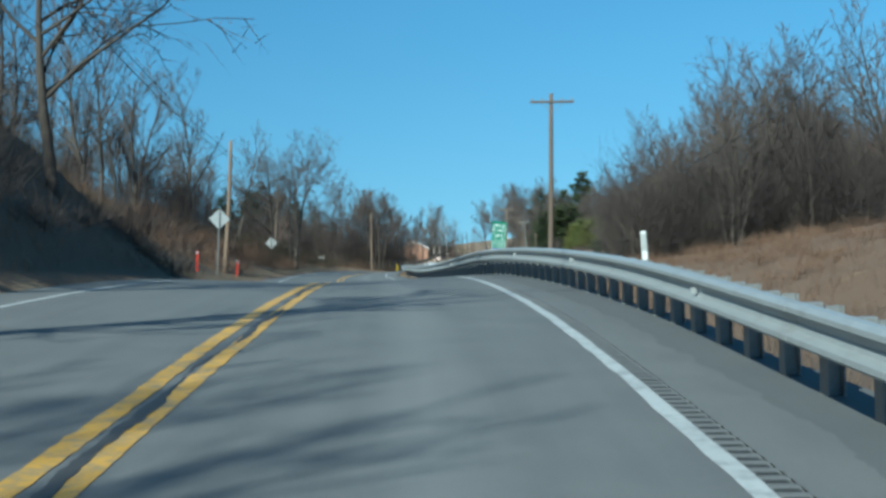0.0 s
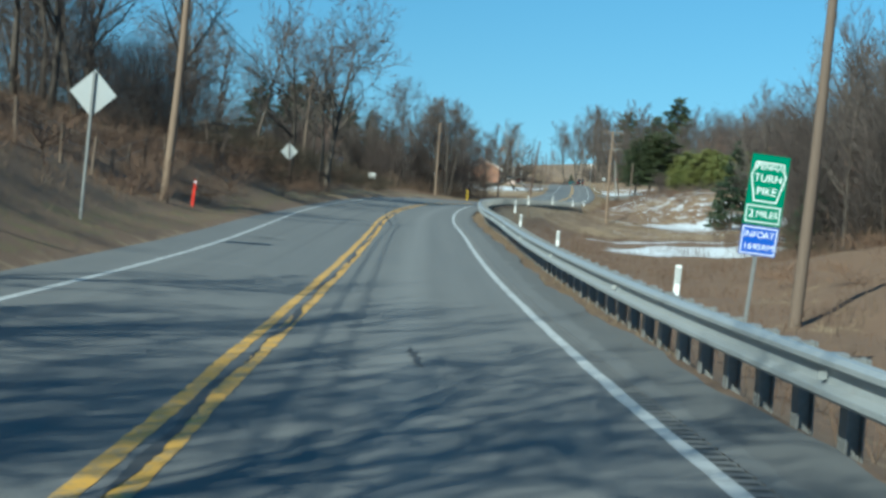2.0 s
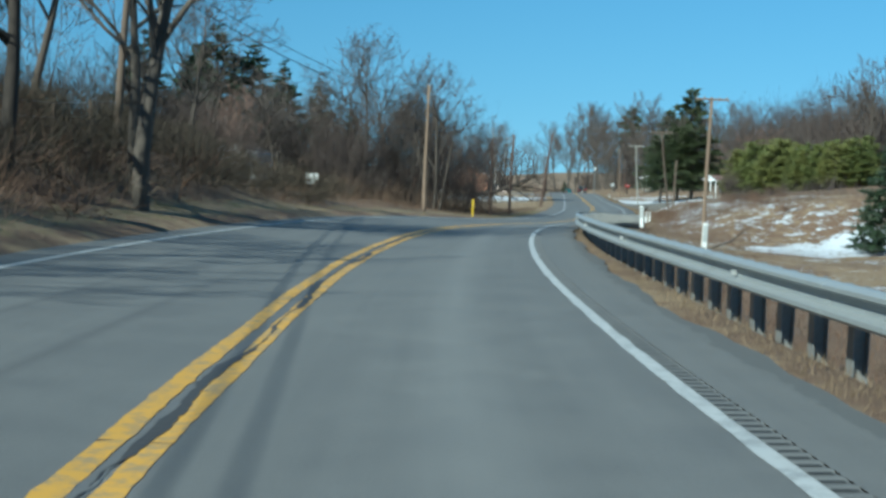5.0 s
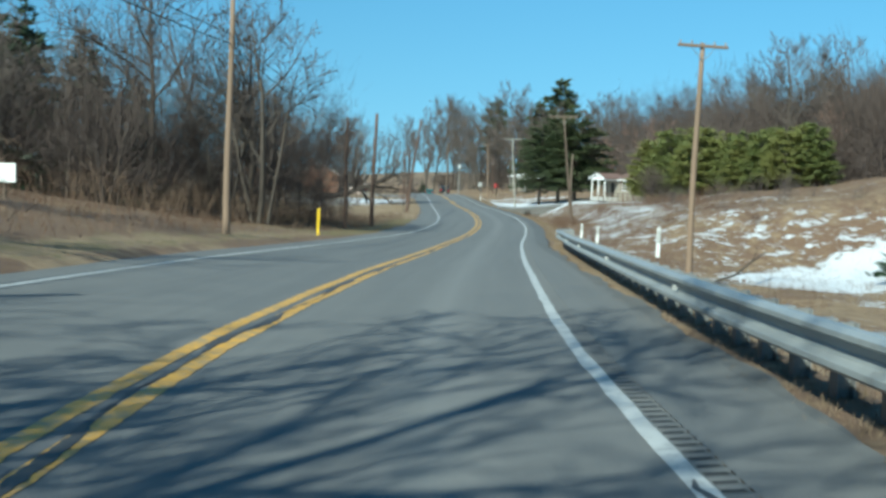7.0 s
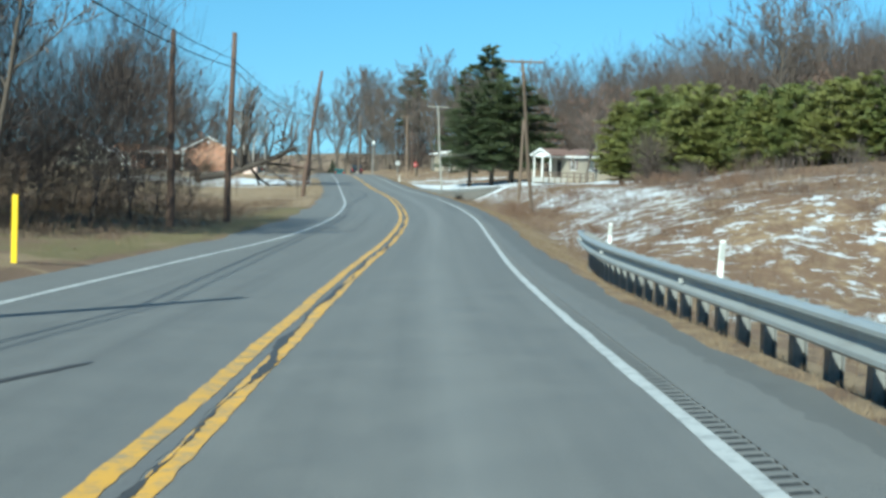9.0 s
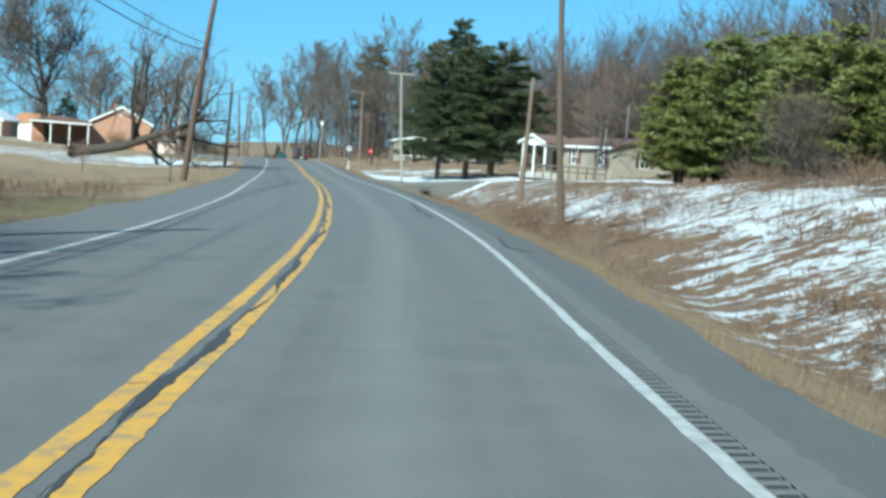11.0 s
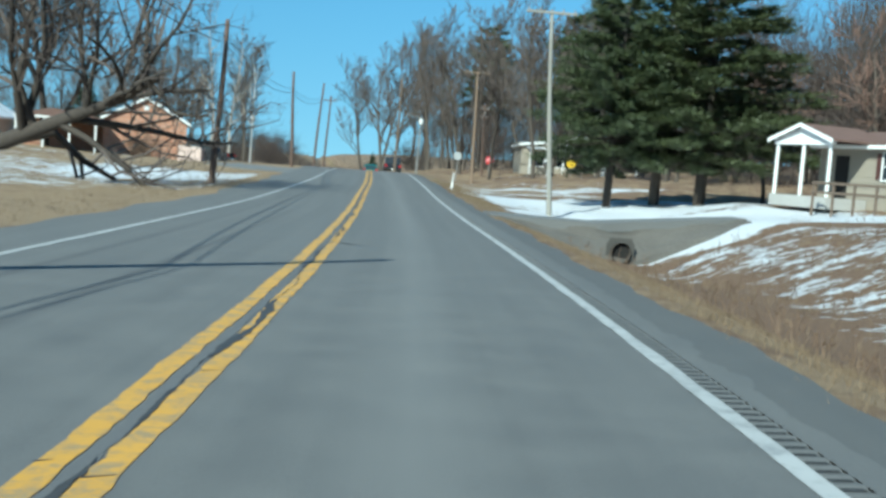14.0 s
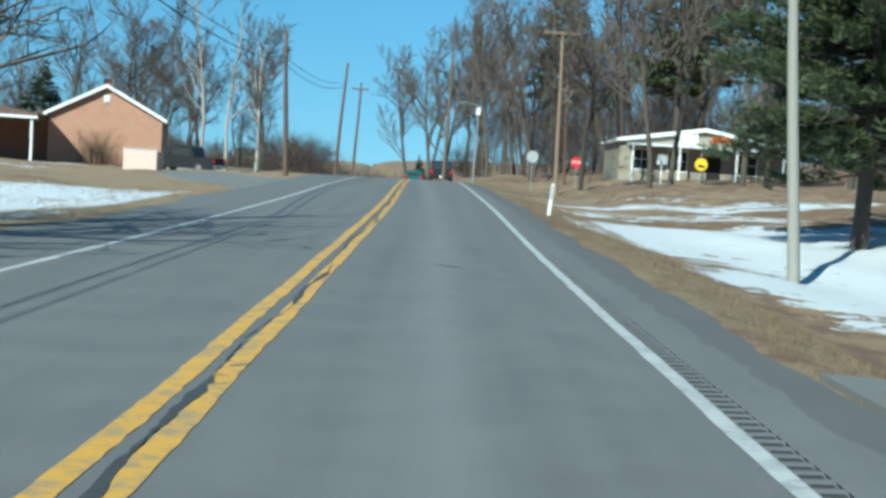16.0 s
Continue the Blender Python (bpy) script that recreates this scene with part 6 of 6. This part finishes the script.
part("mark", Geo().prism([(-0.22, zc - 0.14), (0.22, zc - 0.2), (0.26, zc - 0.08), (-0.16, zc)], -0.045, -0.034), DARK, t)


def stop_sign(x, y, zc, face, label, name="stop_sign"):
    z = gz(x, y)
    t = thing(name, label, "road sign", pose(x, y, z, 0, 0, -6))
    part("post", Geo().box(-0.03, 0.03, 0.02, 0.07, -0.3, zc - z + 0.3, bevel=0.006), STEEL_DULL, t)
    o = [(0.4 * math.cos(math.pi / 8 + k * math.pi / 4), zc - z + 0.4 * math.sin(math.pi / 8 + k * math.pi / 4)) for k in range(8)]
    pn = part("panel", Geo().prism(o, 0.0, 0.006), face, t)
    return t, pn, zc - z


st, pn, zz = stop_sign(25.7, 330.0, -0.9, SIGN_RED, "red octagonal stop sign by the side road")
ob = part("lettering", text_mesh("STOP", 0.27), REFLECT, pn)
ob.matrix_local = pose(0, -0.005, zz, 90, 0, 0)
stop_sign(22.1, 326.0, -0.75, ALU, "grey octagonal sign seen from behind", "sign_back")
t = thing("small_white_sign", "small white rectangular sign on a post", "road sign", pose(30.6, 326.0, gz(30.6, 326), 0, 0, 0))
part("post", Geo().box(-0.04, 0.04, 0.02, 0.08, -0.3, 1.8, bevel=0.006), WHITE, t)
part("panel", Geo().box(-0.32, 0.32, -0.01, 0.015, 1.2, 1.85, bevel=0.004), WHITE, t)

# street lamp past the crest
x, y = 19.6, 340.0
t = thing("street_lamp", "grey steel street lamp with a straight side arm", "street lamp", pose(x, y, gz(x, y), 0, 1, 0))
zt = 3.1 - gz(x, y)
part("pole", Geo().tube([(0, 0, -0.3), (0, 0, zt)], [0.1, 0.06], 10), STEEL_DULL, t)
part("arm", Geo().tube([(0, 0, zt - 0.05), (-1.0, 0, zt + 0.12), (-1.7, 0, zt + 0.1)], 0.035, 6), STEEL_DULL, t)
part("lamp_head", Geo().box(-0.16, 0.16, -0.12, 0.12, zt - 0.75, zt - 0.2, bevel=0.04), WHITE, t, "pale lamp housing")


# The fallen tree on the lawn
def fallen_tree():
    rs = np.random.RandomState(7)
    limbs = []
    d = np.array([0.96, -0.2, 0.15])
    grow(rs, (0, 0, 0), d / np.linalg.norm(d), 12.0, 0.46, 0, limbs, 4, 0.24, 0.27, (15, 7, 5, 3), 0.66, 0.64)
    x, y = -7.2, 269.5
    t = thing("fallen_tree", "uprooted bare tree lying across the snowy lawn", "tree", pose(x, y, gz(x, y) + 0.55))
    part("trunk", limb_mesh([l for l in limbs if l[2] <= 1], "trunk"), bark_material("dark_trunk_bark", (0.03, 0.024, 0.02), (0.085, 0.068, 0.056)), t, smooth=True)
    part("crown", limb_mesh([l for l in limbs if l[2] > 1], "crown", 0.014), TWIG, t, "tangle of broken branches")
    geo = Geo()
    for k in range(26):
        a, r = rs.rand() * 6.283, 0.5 + 0.7 * rs.rand()
        side = np.array([0.2, 0.97, 0]) * math.cos(a) + np.array([0, 0, 1.0]) * math.sin(a)
        p1 = side * r * 0.6 - d * 0.25
        p2 = side * r + d * (0.4 * rs.randn() - 0.2)
        geo.tube([d * 0.5, p1, p2], [0.22, 0.1 + 0.05 * rs.rand(), 0.025], 5)
    part("root_plate", geo, plain("root_soil", (0.06, 0.04, 0.028), 0.95, vary=0.4, bump=0.5), t, "earthy torn-up roots")


fallen_tree()
bare_tree("red", 1.4, 225.6, 0.24)
bare_tree("red", -3.0, 232, 0.17)


# dead branch sticking out of the snowy field
branch = thing("dead_branch", "dark dead branch sticking up out of the snowy field", "branch", pose(9.0, 157.6, gz(9.0, 157.6), 0, 0, 0))
part("stem", Geo().tube([(-0.1, 0, -0.1), (0.7, -0.1, 0.35), (1.5, 0.0, 0.62), (2.1, -0.1, 1.15), (2.7, -0.15, 1.6)], [0.07, 0.06, 0.05, 0.04, 0.02], 7), BARK, branch, smooth=True)
part("side_twig", Geo().tube([(1.5, 0.0, 0.62), (2.0, 0.15, 0.7), (2.5, 0.2, 0.85)], [0.03, 0.022, 0.01], 5), BARK, branch)
part("side_twig", Geo().tube([(2.1, -0.1, 1.15), (2.2, -0.3, 1.5), (2.2, -0.4, 1.85)], [0.025, 0.018, 0.008], 5), BARK, branch)


# Driveways
def apron(name, pts, label, mat=ASPHALT, thick=0.25):
    """A slab of paving over the places given as (x, y, z)."""
    n = len(pts) // 2
    top = [Vector(p) for p in pts]
    v = top + [p - Vector((0, 0, thick)) for p in top]
    m = len(pts)
    f = [(i, i + 1, m - 2 - i, m - 1 - i) for i in range(n - 1)]
    f += [(i, m + i, m + (i + 1) % m, (i + 1) % m) for i in range(m)]
    return tagged(part(name, Geo().add(v, f), mat), label, "driveway", kind="structure")


def on_road(la, y, dz=0.0):
    return (at_la(la, y), y, float(road_top(np.clip(la, EDGE_L, EDGE_R), y)) + dz)


apron("driveway", [on_road(-6.2, 291, 0.006), (4.6, 300.0, gz(4.6, 300) + 0.08), (0.6, 312, gz(0.6, 312) + 0.08), (-3.5, 331, gz(-3.5, 331) + 0.08), (1.0, 332, gz(1, 332) + 0.08), (3.6, 314, gz(3.6, 314) + 0.08), (7.2, 304.0, gz(7.2, 304) + 0.08), on_road(-5.9, 305, 0.006)], "grey asphalt driveway up to the brick house")
apron("driveway", [on_road(3.0, 257.2, 0.006), (18.6, 257.4, -3.25), (24, 258.5, -2.75), (24, 260.0, -2.75), (18.6, 259.3, -3.25), on_road(3.0, 260.4, 0.006)], "short asphalt driveway over the ditch culvert", thick=0.3)


def gravel_fill():
    """The sloping side of the driveway fill, down into the ditch."""
    us, vs = np.linspace(0, 1, 30), np.linspace(0, 1, 9)
    U, W = np.meshgrid(us, vs, indexing="ij")
    x = 14.6 + 9.4 * U
    top = np.interp(x, [14.6, 18.6, 24], [-3.22, -3.27, -2.78])
    yt = np.interp(x, [14.6, 18.6, 24], [257.6, 257.7, 258.8])
    y = yt - 1.55 * W + 0.1 * rumple(x, 7 * W, 1.7, 5)
    z = top * (1 - W) + np.minimum(top, ground_z(x, yt - 1.55) - 0.15) * W + 0.07 * rumple(x * 2, 9 * W, 1.1, 6)
    z[:, 0] = top[:, 0] - 0.02
    idx = np.arange(U.size).reshape(U.shape)
    q = np.stack([idx[:-1, :-1], idx[:-1, 1:], idx[1:, 1:], idx[1:, :-1]], -1).reshape(-1, 4)
    geo = Geo().add(np.stack([x, y, z], -1).reshape(-1, 3), [tuple(int(i) for i in a) for a in q])
    return tagged(part("embankment", geo, plain("gravel_fill", (0.105, 0.096, 0.086), 0.95, vary=0.5, scale=5, bump=0.6)), "grey gravel bank beside the driveway over the culvert", "bank", kind="structure")


gravel_fill()
culvert = thing("culvert", "dark metal culvert pipe in a grey stone headwall", "culvert", pose(19.15, 256.6, -4.12, 0, 0, 8))
hw = Geo()
for k in range(14):
    a0, a1 = k * 2 * math.pi / 14, (k + 1) * 2 * math.pi / 14
    for (r0, r1) in ((0.36, None),):
        def rim(a):
            c, s = math.cos(a), math.sin(a)
            q = min(0.5 / max(abs(c), 1e-6), 0.47 / max(abs(s), 1e-6))
            return (q * c, q * s)
        hw.add([(r0 * math.cos(a0), 0, r0 * math.sin(a0)), (r0 * math.cos(a1), 0, r0 * math.sin(a1)), (rim(a1)[0], 0, rim(a1)[1]), (rim(a0)[0], 0, rim(a0)[1])], [(0, 1, 2, 3)])
part("headwall", hw, plain("dark_headwall_stone", (0.07, 0.066, 0.06), 0.9, vary=0.4, bump=0.4), culvert)
pipe = Geo().tube([(0, -0.12, 0), (0, 2.5, 0)], 0.335, 16, cap=False)
part("pipe", pipe, plain("rusted_pipe", (0.075, 0.062, 0.052), 0.8, vary=0.4), culvert, "corrugated metal pipe")
# black disc across the mouth, painted shade of the pipe's depth
part("pipe_inside", Geo().tube([(0, 0.02, 0), (0, 0.1, 0)], 0.33, 16), DARK, culvert)


# Cars ahead on the road
def car(x, y, z, yaw, paint, label, tall=1.75, w=1.9, ln=4.7, pickup=False):
    """A car seen from behind; its tail is at -y."""
    t = thing("car", label, "car", pose(x, y, z, 0, 0, yaw))
    hw, belt = w / 2, tall * 0.58
    lower = [(-ln / 2, 0.35), (-ln / 2 - 0.06, 0.6), (-ln / 2 + 0.02, belt), (ln * 0.24, belt), (ln * 0.44, belt - 0.14), (ln / 2, 0.7), (ln / 2, 0.32), (ln * 0.2, 0.25), (-ln * 0.3, 0.25)]
    turn = Matrix(((0, 1, 0, 0), (1, 0, 0, 0), (0, 0, 1, 0), (0, 0, 0, 1)))
    part("body", Geo().prism(lower, -hw, hw, turn), paint, t)
    back = -ln / 2 + (0.08 if not pickup else 1.5)
    roof = [(back, belt), (back + 0.28, tall - 0.04), (back + 0.5, tall), (ln * 0.06, tall), (ln * 0.12, tall - 0.05), (ln * 0.26, belt)]
    part("cabin", Geo().prism(roof, -hw + 0.12, hw - 0.12, turn), paint, t)
    part("rear_window", Geo().add([(-hw + 0.24, back + 0.02, belt + 0.08), (hw - 0.24, back + 0.02, belt + 0.08), (hw - 0.3, back + 0.235, tall - 0.14), (-hw + 0.3, back + 0.235, tall - 0.14)], [(0, 1, 2, 3)]), GLASS, t, "dark rear window")
    for sg in (-1, 1):
        part("side_window", Geo().box(sg * (hw - 0.118) - 0.004, sg * (hw - 0.118) + 0.004, back + 0.4, ln * 0.14, belt + 0.06, tall - 0.16), GLASS, t)
        part("tail_lamp", Geo().box(sg * (hw - 0.16) - 0.12, sg * (hw - 0.16) + 0.12, -ln / 2 - 0.075, -ln / 2 + 0.0, 0.72, 0.98, bevel=0.01), LAMP_RED, t, "red tail lamp")
        for yy in (-ln * 0.29, ln * 0.3):
            wh = part("wheel", Geo().tube([(sg * (hw - 0.2), yy, 0.33), (sg * (hw + 0.02), yy, 0.33)], 0.33, 18), RUBBER, t, "black tyre")
            part("rim", Geo().tube([(sg * (hw - 0.02), yy, 0.33), (sg * (hw + 0.03), yy, 0.33)], 0.2, 12), CHROME, wh)
    part("bumper", Geo().box(-hw + 0.04, hw - 0.04, -ln / 2 - 0.14, -ln / 2 - 0.02, 0.36, 0.58, bevel=0.03), CHROME if pickup else DARK, t)
    part("number_plate", Geo().box(-0.16, 0.16, -ln / 2 - 0.15, -ln / 2 - 0.142, 0.4, 0.54), WHITE, t)
    return t


car(at_la(1.9, 348), 348, float(road_top(1.9, 348)) + 0.004, -2, CAR_DARK, "dark sport utility car driving ahead on the road")
car(at_la(0.0, 368), 368, float(road_top(0.0, 368)) + 0.004, -2, CAR_TEAL, "teal car driving ahead over the crest", 1.5, 1.8, 4.4)
car(-1.6, 336.5, gz(-1.6, 336.5) + 0.06, 70, CAR_DARK, "dark pickup truck parked by the brick house", 1.85, 1.95, 5.2, True)
